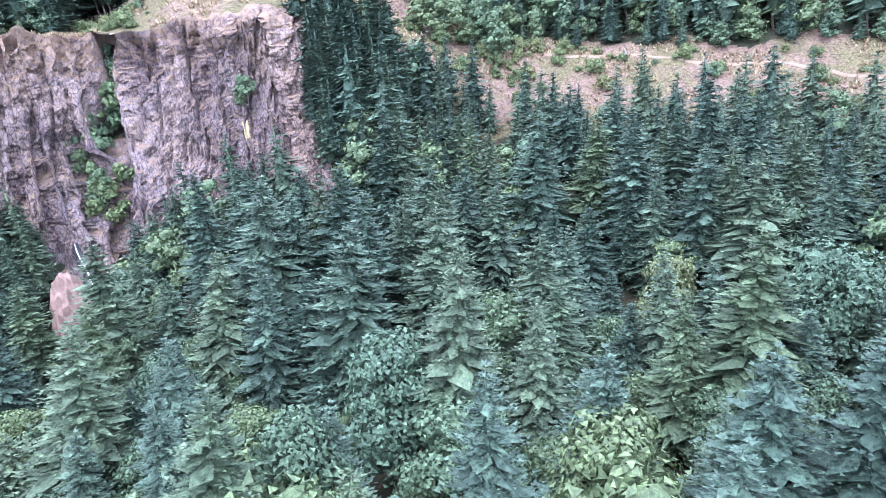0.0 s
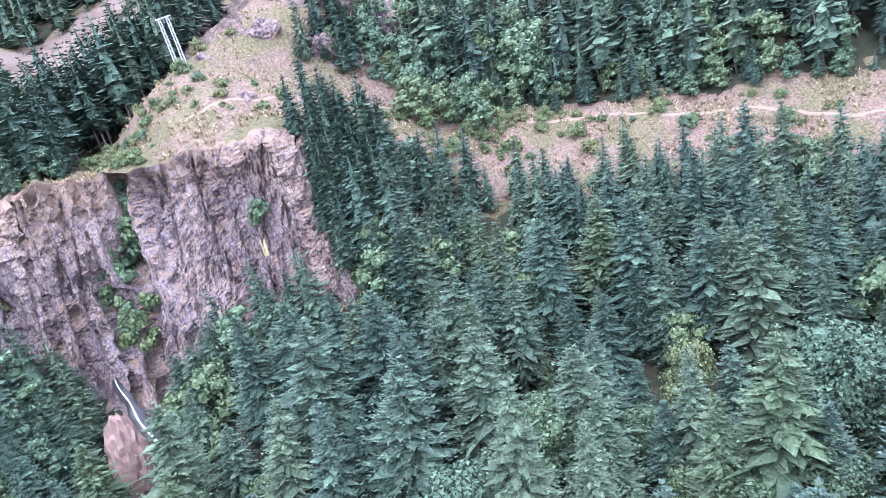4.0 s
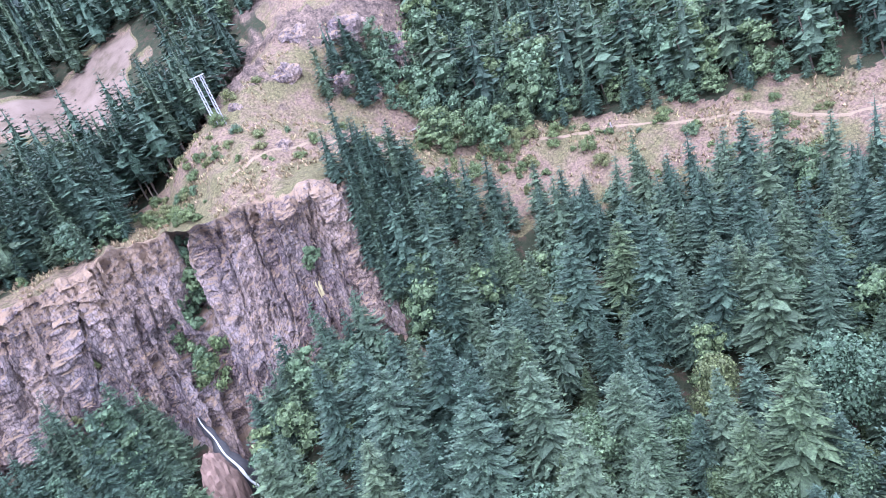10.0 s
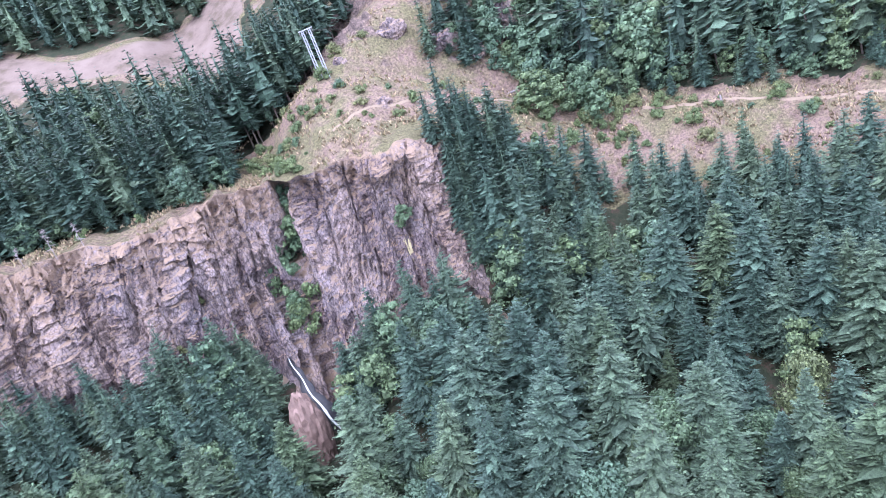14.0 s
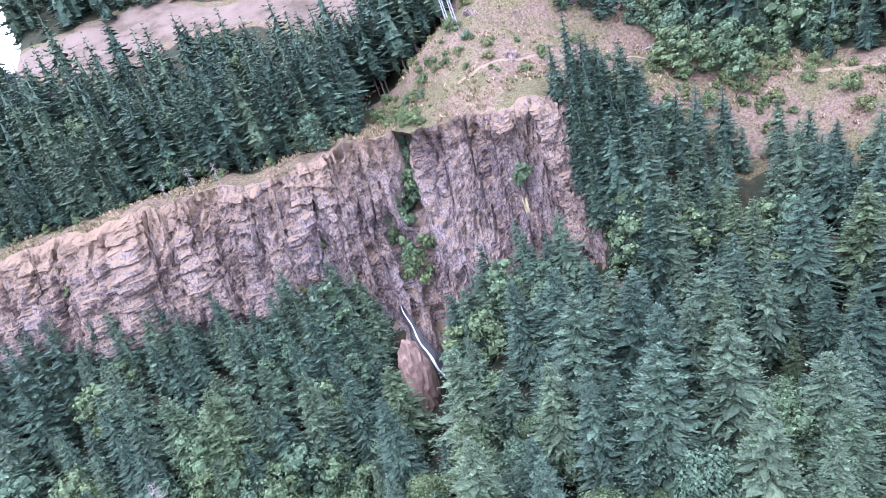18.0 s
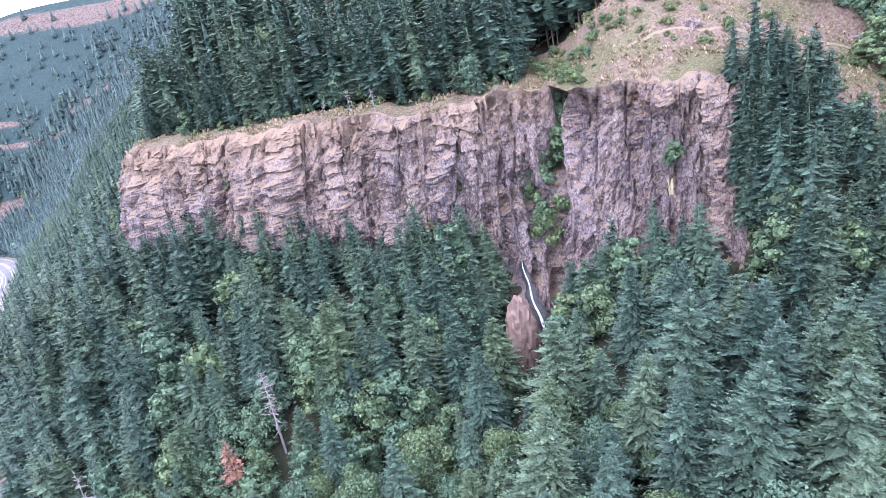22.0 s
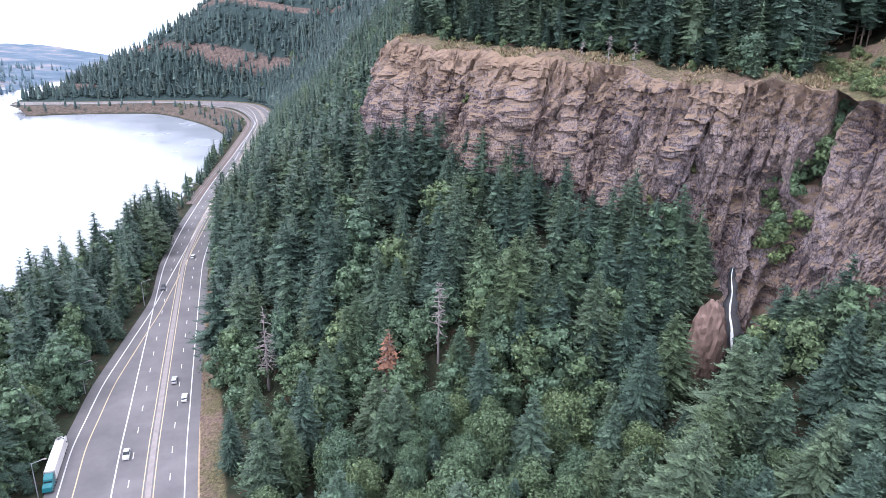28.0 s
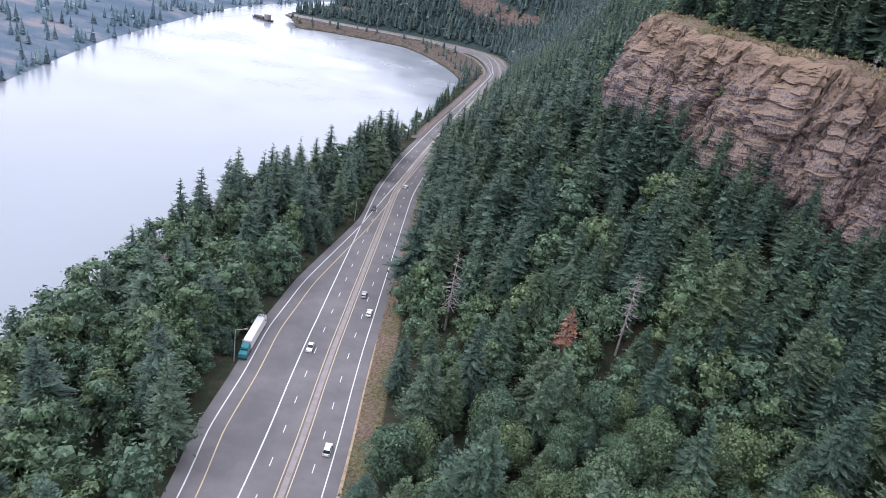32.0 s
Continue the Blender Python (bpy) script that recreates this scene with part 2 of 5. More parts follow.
M_ASPHALT = asphalt_material()
M_WATER = water_material()
M_WHITE = simple("white_road_paint", (0.5, 0.5, 0.5), 0.7, vary=0.1)
M_YELLOWP = simple("yellow_road_paint", (0.42, 0.34, 0.22), 0.7, vary=0.1)
M_CONCRETE = simple("pale_concrete", (0.22, 0.195, 0.19), 0.9, vary=0.15, scale=0.6)
M_GRAVEL = simple("tan_gravel_verge", (0.3, 0.225, 0.15), 0.95, vary=0.3, scale=0.8)
M_STEEL = simple("galvanised_steel", (0.3, 0.31, 0.34), 0.5, 0.3, 0.1)
M_FALL = simple("white_falling_water", (0.8, 0.82, 0.86), 0.35, vary=0.1, scale=1.0)
M_WET = simple("wet_black_rock", (0.03, 0.03, 0.035), 0.35, vary=0.4, scale=0.7)


def link_mesh(name, verts, faces, material, parent=None, label="", smooth=False, attrs=()):
    me = bpy.data.meshes.new(name)
    verts, faces = np.asarray(verts, np.float32), np.asarray(faces, np.int32)
    nv, (nf, k) = len(verts), faces.shape
    me.vertices.add(nv)
    me.vertices.foreach_set("co", verts.ravel())
    me.loops.add(nf * k)
    me.loops.foreach_set("vertex_index", faces.ravel())
    me.polygons.add(nf)
    me.polygons.foreach_set("loop_start", np.arange(0, nf * k, k, dtype=np.int32))
    me.update(calc_edges=True)
    me.polygons.foreach_set("use_smooth", np.full(nf, smooth))
    for an, vals in attrs:
        at = me.attributes.new(an, "FLOAT", "POINT")
        at.data.foreach_set("value", np.asarray(vals, np.float32))
    me.materials.append(material)
    me.validate()
    ob = new(name, me)
    if parent:
        ob.parent = parent
    if label:
        ob["label"] = label
    return ob


def part(name, bm, material, parent, label=""):
    me = bpy.data.meshes.new(name)
    bm.to_mesh(me)
    bm.free()
    me.materials.append(material)
    ob = new(name, me)
    ob.parent = parent
    if label:
        ob["label"] = label
    return ob


def empty(name, m, label, category, group="", kind=""):
    ob = new(name)
    ob.matrix_basis = m
    return tagged(ob, label, category, group, kind)


def box(bm, x0, x1, y0, y1, z0, z1, bevel=0.0):
    r = bmesh.ops.create_cube(bm, size=1, matrix=Matrix.Translation(((x0 + x1) / 2, (y0 + y1) / 2, (z0 + z1) / 2)) @ Matrix.Diagonal((x1 - x0, y1 - y0, z1 - z0, 1)))
    if bevel:
        es = list({e for v in r["verts"] for e in v.link_edges})
        bmesh.ops.bevel(bm, geom=es, offset=bevel, segments=2, affect="EDGES")
    return bm


def tube(bm, a, b, r0, r1, seg=8):
    a, b = Vector(a), Vector(b)
    d = b - a
    m = Matrix.Translation((a + b) / 2) @ d.to_track_quat("Z", "Y").to_matrix().to_4x4()
    bmesh.ops.create_cone(bm, cap_ends=True, segments=seg, radius1=r0, radius2=r1, depth=d.length, matrix=m)
    return bm


# ---- land form: sections from the river to the hill, lofted along the road ----
# each section: shore, bank, road left edge, road right edge, mid slope, slope top or cliff foot, cliff top, bench back, hill, hill top
SECTIONS = [
    [(-150, -300, 0), (-120, -300, 5), (-44, -300, 6), (-6, -300, 6), (60, -290, 10), (150, -280, 14), (230, -280, 30), (262, -280, 52), (340, -270, 100), (620, -240, 260)],
    [(-150, -120, 0), (-122, -120, 5), (-50, -120, 6), (-12, -120, 6), (60, -100, 9), (150, -80, 13), (226, -65, 34), (262, -60, 55), (340, -50, 102), (620, -40, 265)],
    [(-132, -20, 0), (-116, -20, 5), (-55, -20, 6), (-17, -20, 6), (50, -15, 9), (150, 0, 13), (224, 5, 40), (260, 5, 64), (335, 5, 108), (620, 20, 270)],
    [(-130, 50, 0), (-114, 50, 5), (-60, 50, 6), (-22, 50, 6), (45, 45, 10), (145, 50, 18), (214, 48, 46), (252, 55, 73), (330, 65, 112), (620, 100, 275)],
    [(-127, 100, 0), (-112, 100, 5), (-63, 100, 6), (-27, 100, 6), (55, 85, 12), (142, 88, 26), (200, 95, 62), (243, 95, 82), (320, 120, 118), (620, 180, 280)],
    [(-126, 130, 0), (-111, 130, 5), (-69, 130, 6), (-31, 130, 6), (60, 112, 15), (154, 118, 50), (166, 121, 98), (232, 125, 98), (289, 123, 161), (640, 380, 360)],
    [(-127, 155, 0), (-112, 155, 5), (-72, 155, 6), (-35, 155, 6), (62, 130, 17), (140, 135, 46), (153, 140, 101), (186, 168, 129), (253, 162, 159), (560, 520, 400)],
    [(-129, 175, 0), (-113, 175, 5), (-75, 175, 6), (-38, 175, 6), (60, 148, 18), (124, 161, 26), (144, 170, 103), (166, 196, 110), (205, 250, 122), (470, 560, 375)],
    [(-130, 192, 0), (-114, 192, 5), (-76, 190, 6), (-40, 190, 6), (50, 160, 27), (117, 176, 48), (127, 180, 106), (146, 206, 112), (182, 262, 128), (430, 580, 375)],
    [(-132, 212, 0), (-114, 212, 5), (-77, 212, 6), (-43, 212, 6), (36, 180, 34), (101, 186, 56), (111, 190, 104), (130, 218, 111), (166, 280, 132), (400, 600, 375)],
    [(-131, 242, 0), (-110, 242, 5), (-76, 242, 6), (-47, 242, 6), (20, 206, 38), (81, 212, 64), (88, 218, 108), (106, 242, 114), (146, 300, 138), (370, 620, 375)],
    [(-126, 280, 0), (-104, 280, 5), (-75, 280, 6), (-52, 280, 6), (0, 236, 38), (58, 232, 66), (66, 239, 109), (86, 264, 114), (120, 322, 142), (330, 640, 375)],
    [(-114, 320, 0), (-98, 320, 5), (-80, 320, 6), (-57, 320, 6), (-14, 268, 39), (34, 262, 69), (42, 269, 110), (68, 292, 116), (100, 345, 148), (295, 650, 370)],
    [(-105, 355, 0), (-95, 355, 5), (-82, 355, 6), (-59, 355, 6), (-24, 296, 38), (19, 283, 72), (27, 287, 110), (54, 312, 118), (90, 372, 155), (280, 660, 368)],
    [(-102, 390, 0), (-94, 390, 5), (-84, 390, 6), (-60, 390, 6), (-26, 335, 34), (22, 312, 66), (40, 318, 100), (72, 340, 128), (104, 395, 160), (290, 680, 290)],
    [(-98, 480, 0), (-91, 480, 5), (-83, 480, 6), (-60, 480, 6), (-32, 450, 30), (0, 430, 55), (32, 430, 86), (74, 440, 122), (125, 470, 168), (330, 700, 290)],
    [(-96, 620, 0), (-90, 620, 5), (-80, 620, 6), (-57, 620, 6), (-30, 615, 30), (0, 610, 54), (25, 608, 86), (62, 606, 117), (122, 610, 168), (285, 640, 250)],
    [(-104, 720, 0), (-98, 735, 5), (-82, 770, 6), (-57, 790, 6), (-34, 800, 26), (-5, 805, 50), (25, 800, 82), (62, 800, 115), (122, 810, 165), (290, 850, 262)],
    [(-140, 800, 0), (-130, 830, 5), (-118, 880, 6), (-92, 925, 6), (-74, 940, 20), (-52, 955, 42), (-30, 965, 72), (0, 985, 104), (60, 1030, 165), (210, 1170, 310)],
    [(-205, 880, 0), (-203, 900, 5), (-200, 935, 6), (-192, 962, 6), (-182, 980, 18), (-172, 1005, 44), (-160, 1030, 76), (-150, 1065, 112), (-100, 1140, 184), (-20, 1300, 310)],
    [(-300, 880, 0), (-302, 895, 5), (-306, 925, 6), (-308, 950, 6), (-306, 975, 12), (-300, 1010, 24), (-295, 1040, 38), (-280, 1080, 55), (-225, 1170, 90), (-160, 1290, 150)],
    [(-345, 865, 0), (-360, 885, 5), (-385, 920, 6), (-390, 950, 6), (-388, 985, 8), (-382, 1010, 10), (-370, 1040, 14), (-352, 1080, 20), (-325, 1130, 30), (-285, 1210, 50)],
]
SEC = np.array(SECTIONS, float)
NJ, NK = SEC.shape[:2]


def spline(p, u):
    """Catmull-Rom through the rows of p at parameters u."""
    i = np.clip(np.floor(u).astype(int), 0, len(p) - 2)
    f = (u - i).reshape(-1, *([1] * (p.ndim - 1)))
    a, b, c, d = p[np.maximum(i - 1, 0)], p[i], p[i + 1], p[np.minimum(i + 2, len(p) - 1)]
    s = 0.4
    m0, m1 = s * (c - a), s * (d - b)
    return (2 * f**3 - 3 * f**2 + 1) * b + (f**3 - 2 * f**2 + f) * m0 + (-2 * f**3 + 3 * f**2) * c + (f**3 - f**2) * m1


def surf(j, k):
    """Points of the bare land at section parameter j and profile parameter k."""
    j, k = np.atleast_1d(np.asarray(j, float)), np.atleast_1d(np.asarray(k, float))
    rows = spline(SEC, j)
    i = np.clip(np.floor(k).astype(int), 0, NK - 2)
    f = (k - i)[:, None]
    r = np.arange(len(j))
    e = np.clip(np.minimum((j - 4.8) * 3, (14.2 - j) * 3), 0, 1)
    n1 = np.sin(j * 5.1 + 1) * 0.5 + np.sin(j * 11.7) * 0.35 + np.sin(j * 23.3 + 2) * 0.2
    n2 = np.sin(j * 7.3) * 0.5 + np.sin(j * 15.1 + 1) * 0.4 + np.sin(j * 31.0) * 0.2
    rows = rows.copy()
    rows[:, 6, :2] *= (1 + 0.016 * n1 * e)[:, None]
    rows[:, 6, 2] += 1.1 * n2 * e
    rows[:, 5, :2] *= (1 + 0.012 * n2 * e)[:, None]
    return rows[r, i] * (1 - f) + rows[r, i + 1] * f


def lumps(x, y, s, seed=0):
    """Cheap smooth noise, -1..1."""
    o = 0
    for n in range(1, 5):
        a = 1.7 * n + seed
        o = o + np.sin(x / s * n * np.cos(a) + y / s * n * np.sin(a) + a * 3.1) * np.sin(x / s * n * np.sin(a * 1.3) - y / s * n * np.cos(a * 1.3) + a) / n
    return o / 1.6


def steps(cuts):
    return np.concatenate([np.linspace(a, b, n, endpoint=False) for a, b, n in cuts] + [[cuts[-1][1]]])


def bareness(j, k):
    """How bare of forest the land is: 1 dry grass and dirt, 0 forest floor."""
    b = np.zeros_like(j)
    p = surf(j, k)
    k0 = k
    k = k + 0.1 * lumps(p[:, 0], p[:, 1], 7.0, 4) * (k > 5.9)
    j = j + 0.15 * lumps(p[:, 0], p[:, 1], 9.0, 6)
    b = np.where((j < 5.2) & (k > 5.95) & (k < 7.02), 1, b)
    b = np.where((j > 4.2) & (j < 7.6) & (k > 5.9) & (k < 7.25), 1, b)
    b = np.where((j > 4.9) & (j < 6.5) & (k > 7.0) & (k < 8.08), 1, b)
    b = np.where((j >= 7.2) & (j < 14) & (k > 5.9) & (k < 6.38), 0.9, b)
    kf = k0 + 0.02 * np.sin(p[:, 0] / 17.0) + 0.015 * np.sin(p[:, 1] / 11.0)
    field = np.clip((kf - 8.12) / 0.05, 0, 1) * np.clip((8.27 - kf) / 0.04, 0, 1) * ((j > 6.6) & (j < 14))
    b = np.maximum(b, 2.0 * field)
    b = np.where((j > 13.85) & (j < 14.12) & (k > 6) & (k < 8.2), 1.8, b)
    b = np.where((k > 0) & (k < 0.12), 0.6, b)
    b = np.where((k > 2.95) & (k < 3.05), 0.8, b)
    b = np.where((j > 5.2) & (j < 6.4) & (k >= 7.3) & (k < 7.6), 0.6, b)
    return b


def land(j, k, rough=1.4):
    j, k = np.atleast_1d(np.asarray(j, float)), np.atleast_1d(np.asarray(k, float))
    p = surf(j, k)
    w = np.where((k > 3.15) & (k < 8.99), 1.0, 0.0) * np.where((k > 5) & (k < 6), 0.3, 1)
    w = w * np.where(k > 6, np.clip((k - 6) * 6, 0, 1), np.clip((5 - k) * 3, 0, 1))
    p[:, 2] += rough * w * lumps(p[:, 0], p[:, 1], 9.0)
    return p


def rockiness(j, k):
    """Bare rock bands on the far mountainside and the ridge."""
    p = surf(j, k)
    far = (lumps(p[:, 1] + 0.6 * p[:, 0], p[:, 2] * 0.9, 40.0, 2) > -0.02) & (j > 15.2) & (k > 4.6) & (k < 8.95)
    ridge_ = (lumps(p[:, 0], p[:, 2] * 1.3, 7.0, 11) > -0.12 + 0.8 * (k < 7.25)) & (j > 4.9) & (j < 6.5) & (k > 7.05) & (k < 8.1)
    bank = (j > 16.8) & (k > 0.12) & (k < 1.8)
    return np.where(far | ridge_, 1.0, np.where(bank, 0.7, 0.0))


def sheet(jc, kc, name, material, rough, smooth=True):
    jj, kk = np.meshgrid(jc, kc, indexing="ij")
    j, k = jj.ravel(), kk.ravel()
    p = land(j, k, rough)
    rk = rockiness(j, k)
    p[:, 2] += rk * (1.2 + 1.2 * np.sin(p[:, 0] * 1.3 + p[:, 1]))
    crag = np.round(lumps(p[:, 0] + p[:, 2], p[:, 1], 3.5, 17) * 3) / 3
    p[:, 2] += rk * (j < 7) * 1.8 * crag
    nj, nk = len(jc), len(kc)
    idx = np.arange(nj * nk).reshape(nj, nk)
    f = np.stack([idx[:-1, :-1], idx[:-1, 1:], idx[1:, 1:], idx[1:, :-1]], -1).reshape(-1, 4)[:, ::-1]
    # brush weight fades in the haze-tinted growth beyond the cliff
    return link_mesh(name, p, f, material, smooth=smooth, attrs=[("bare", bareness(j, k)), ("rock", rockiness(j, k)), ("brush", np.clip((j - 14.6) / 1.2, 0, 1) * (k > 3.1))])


JG = steps([(0, 2, 20), (2, 15, 156), (15, NJ - 1, 60)])
low = sheet(JG, steps([(0, 2.02, 14), (2.02, 2.98, 2), (2.98, 5, 30)]), "ground", M_GROUND, 1.2)
tagged(low, "dark forest floor of a steep slope beside the river", "ground", kind="structure")
tagged(sheet(steps([(0, 4.85, 60)]), steps([(5, 6, 16)]), "ground_slope", M_GROUND, 0.6), "reddish forest floor of the upper slope", "ground", kind="structure")
JU = steps([(0, 2, 40), (2, 8, 230), (8, 15, 120), (15, NJ - 1, 60)])
tagged(sheet(JU, steps([(6, 7, 40), (7, 8.1, 64), (8.1, 9, 40)]), "ground_upper", M_GROUND, 1.6), "dry grass bench and wooded hillside above the cliff", "ground", kind="structure")
tagged(sheet(steps([(13.8, NJ - 1, 110)]), steps([(4.86, 6, 14)]), "ground_far", M_GROUND, 0.6), "wooded slope beyond the cliff", "ground", kind="structure")

# ---- cliff ----
jc = np.linspace(4.6, 14, 640)
kc = np.linspace(4.93, 6.03, 130)
jj, kk = np.meshgrid(jc, kc, indexing="ij")
P = surf(jj.ravel(), kk.ravel()).reshape(*jj.shape, 3)
tan = np.gradient(P, axis=0)
tan[..., 2] = 0
nrm = np.stack([-tan[..., 1], tan[..., 0], 0 * tan[..., 0]], -1)
nrm /= np.linalg.norm(nrm, axis=-1, keepdims=True) + 1e-9
side = np.sign((nrm * (np.array([0, 0, 0]) - P)).sum(-1, keepdims=True))
nrm *= side
arc = np.cumsum(np.r_[0, np.linalg.norm(np.diff(P[:, 60, :2], axis=0), axis=1)])[:, None] + 0 * kk
zz = P[..., 2]
h = (kk - 5) / 1.0
env = np.clip(np.minimum(h * 8, (1 - h) * 14), 0, 1)


def vnoise(u, v, seed):
    o = np.empty(u.shape)
    it = np.nditer([u, v, o], op_flags=[["readonly"], ["readonly"], ["writeonly"]])
    for a, b, c in it:
        c[...] = noise.noise((float(a), float(b), seed))
    return o


big = vnoise(arc / 14, zz / 30, 1.5)
huge = vnoise(arc / 38, zz / 90, 4.2)
mid = vnoise(arc / 4.5 + 0.03 * zz, zz / 11, 7.5)
colm = vnoise(arc / 1.5, zz / 6, 3.5)
fine = vnoise(arc / 0.8, zz / 1.6, 9.5)
ridge = 1 - np.abs(mid) * 2
led = vnoise(arc / 16, zz / 5.0, 5.1)
crack = np.clip(0.16 - np.abs(vnoise(arc / 3.2 + 0.04 * zz, zz / 26, 11.5)), 0, 1) * 6
ends = np.clip(np.minimum((jj - 4.6) * 3, (14 - jj) * 3), 0, 1)
blk = np.round(vnoise(arc / 1.9 + 0.03 * zz, zz / 13, 21.5) * 5) / 5
chip = np.round(vnoise(arc / 0.9, zz / 3.2, 31.5) * 3) / 3
# broken ledges: each course leans back and steps out again over an uneven height
course = zz / 6.5 + 1.6 * vnoise(arc / 13, zz / 18, 41.5) + 0.35 * vnoise(arc / 2.2, zz / 7, 43.5)
saw = (course - np.floor(course)) * (0.35 + 0.65 * np.clip((h - 0.25) * 2, 0, 1))
off = 6.5 * huge + 4.5 * big + 1.1 * (ridge - 0.5) + 0.8 * colm + 0.6 * fine + 0.8 * np.round(led * 4) / 3 - 2.0 * crack + 2.4 * blk + 1.9 * chip - (0.5 + 0.9 * np.clip((jj - 7.5) * 2, 0, 1)) * saw
gj = 7.0 + 0.45 * np.exp(-(((h - 0.42) / 0.25) ** 2))
gully = np.exp(-(((jj - gj) / 0.085) ** 2))
butt = np.exp(-(((jj - 6.45) / 0.3) ** 2)) * np.clip((0.9 - h) * 2, 0, 1)
apron = np.clip((1 - h) / 0.45, 0, 1) * np.clip((jj - 8.3) * 1.5, 0, 1)
alcove = np.exp(-(((jj - 9.2) / 0.45) ** 2)) * np.clip((0.7 - h) * 2, 0, 1)
corner = np.exp(-(((jj - 12.4) / 0.35) ** 2)) * np.clip((0.95 - h) * 2, 0, 1)
off = (off + 3.5 * butt - 4.5 * alcove + 4.0 * corner + 5.0 * apron) * env * ends - 10.0 * gully * np.clip(h * 3, 0.3, 1) * np.clip((1.12 - h) * 6, 0, 1) - 2.5 * (1 - ends)
P = P + nrm * off[..., None]
P[..., 2] += 0.7 * fine * env
nj, nk = jj.shape
idx = np.arange(nj * nk).reshape(nj, nk)
F = np.stack([idx[:-1, :-1], idx[:-1, 1:], idx[1:, 1:], idx[1:, :-1]], -1).reshape(-1, 4)[:, ::-1]
cliff = link_mesh("cliff", P.reshape(-1, 3), F, M_ROCK)
tagged(cliff, "weathered columnar basalt cliff with ochre lichen and dry ledges", "cliff", kind="structure")
CLIFF = P


def cliff_at(j, hh):
    a = int(np.clip(round((j - 4.6) / 9.4 * 639), 0, 639))
    b = int(np.clip(round((hh + 0.07) / 1.1 * 129), 0, 129))
    return CLIFF[a, b], nrm[a, b]


# ---- river ----
river = link_mesh("water", [(-4000, -1500, -0.3), (-60, -1500, -0.3), (-60, 4600, -0.3), (-4000, 4600, -0.3)], [(0, 1, 2, 3)], M_WATER)
tagged(river, "wide pale river reflecting the overcast sky", "river", kind="structure")

# ---- road ----
js = steps([(0, 5, 60), (5, 13, 120), (13, NJ - 1, 160)])
RL, RR = surf(js, np.full(len(js), 2.0)), surf(js, np.full(len(js), 3.0))
tg = np.gradient(RR, axis=0)
tg[:, 2] = 0
tg /= np.linalg.norm(tg, axis=1, keepdims=True)
lat = np.stack([-tg[:, 1], tg[:, 0], 0 * tg[:, 0]], 1)
RW = np.abs(((RL - RR) * lat).sum(1))
ARC = np.r_[0, np.cumsum(np.linalg.norm(np.diff(RR, axis=0), axis=1))]


def road_point(s, w, z=0.0):
    """A point of the road at arc length s and w metres left of its right edge."""
    o = np.array([np.interp(s, ARC, RR[:, a]) for a in range(3)]).T
    n = np.array([np.interp(s, ARC, lat[:, a]) for a in range(3)]).T
    return o + n * np.asarray(w)[..., None] + np.array([0, 0, z])


def ribbon(name, s, w0, w1, z, material, parent=None, label="", thick=0.0):
    a, b = road_point(s, w0 + 0 * s, z), road_point(s, w1 + 0 * s, z)
    v = np.concatenate([a, b])
    n = len(s)
    i = np.arange(n - 1)
    f = np.stack([i, i + 1, i + 1 + n, i + n], 1)
    if thick:
        v = np.concatenate([v, v - [0, 0, thick]])
        f = np.concatenate([f, np.stack([i, i + 2 * n, i + 1 + 2 * n, i + 1], 1), np.stack([i + n, i + 1 + n, i + 1 + 3 * n, i + 3 * n], 1)])
    return link_mesh(name, v, f, material, parent, label)


SS = np.linspace(5, ARC[-1] - 5, 420)
WID = np.interp(SS, ARC, RW)
road = ribbon("road", SS, 0.0, WID, 0.16, M_ASPHALT, thick=0.6)
tagged(road, "worn grey divided highway with a wide shoulder", "road", kind="structure")
verge = ribbon("verge", SS, -1.0, 0.0, 0.12, M_GRAVEL, thick=0.4)
tagged(verge, "tan dry verge along the highway edge", "verge", kind="structure")
Z0 = 0.17
for nm, w, wd, m in (("edge_line", 3.0, 0.3, M_WHITE), ("median_line", 10.5, 0.25, M_YELLOWP), ("median_line", 13.1, 0.25, M_YELLOWP), ("edge_line", 20.4, 0.35, M_WHITE)):
    ribbon(nm, SS, w, w + wd, Z0, m, road)
sa = SS[WID > 24]
wa = np.interp(sa, ARC, RW)
ribbon("ramp_line", sa, wa - 7.0, wa - 6.7, Z0, M_YELLOWP, road)
ribbon("ramp_edge_line", sa, wa - 3.4, wa - 3.05, Z0, M_WHITE, road)
for w in (6.8, 16.8):
    for s in np.arange(250, ARC[-1] - 500, 12.2):
        ribbon("lane_dash", np.array([s, s + 3.05]), w, w + 0.22, Z0, M_WHITE, road)
ribbon("median_strip", SS, 11.2, 12.6, Z0 + 0.004, M_CONCRETE, road, "pale concrete median strip")

# ---- trees ----


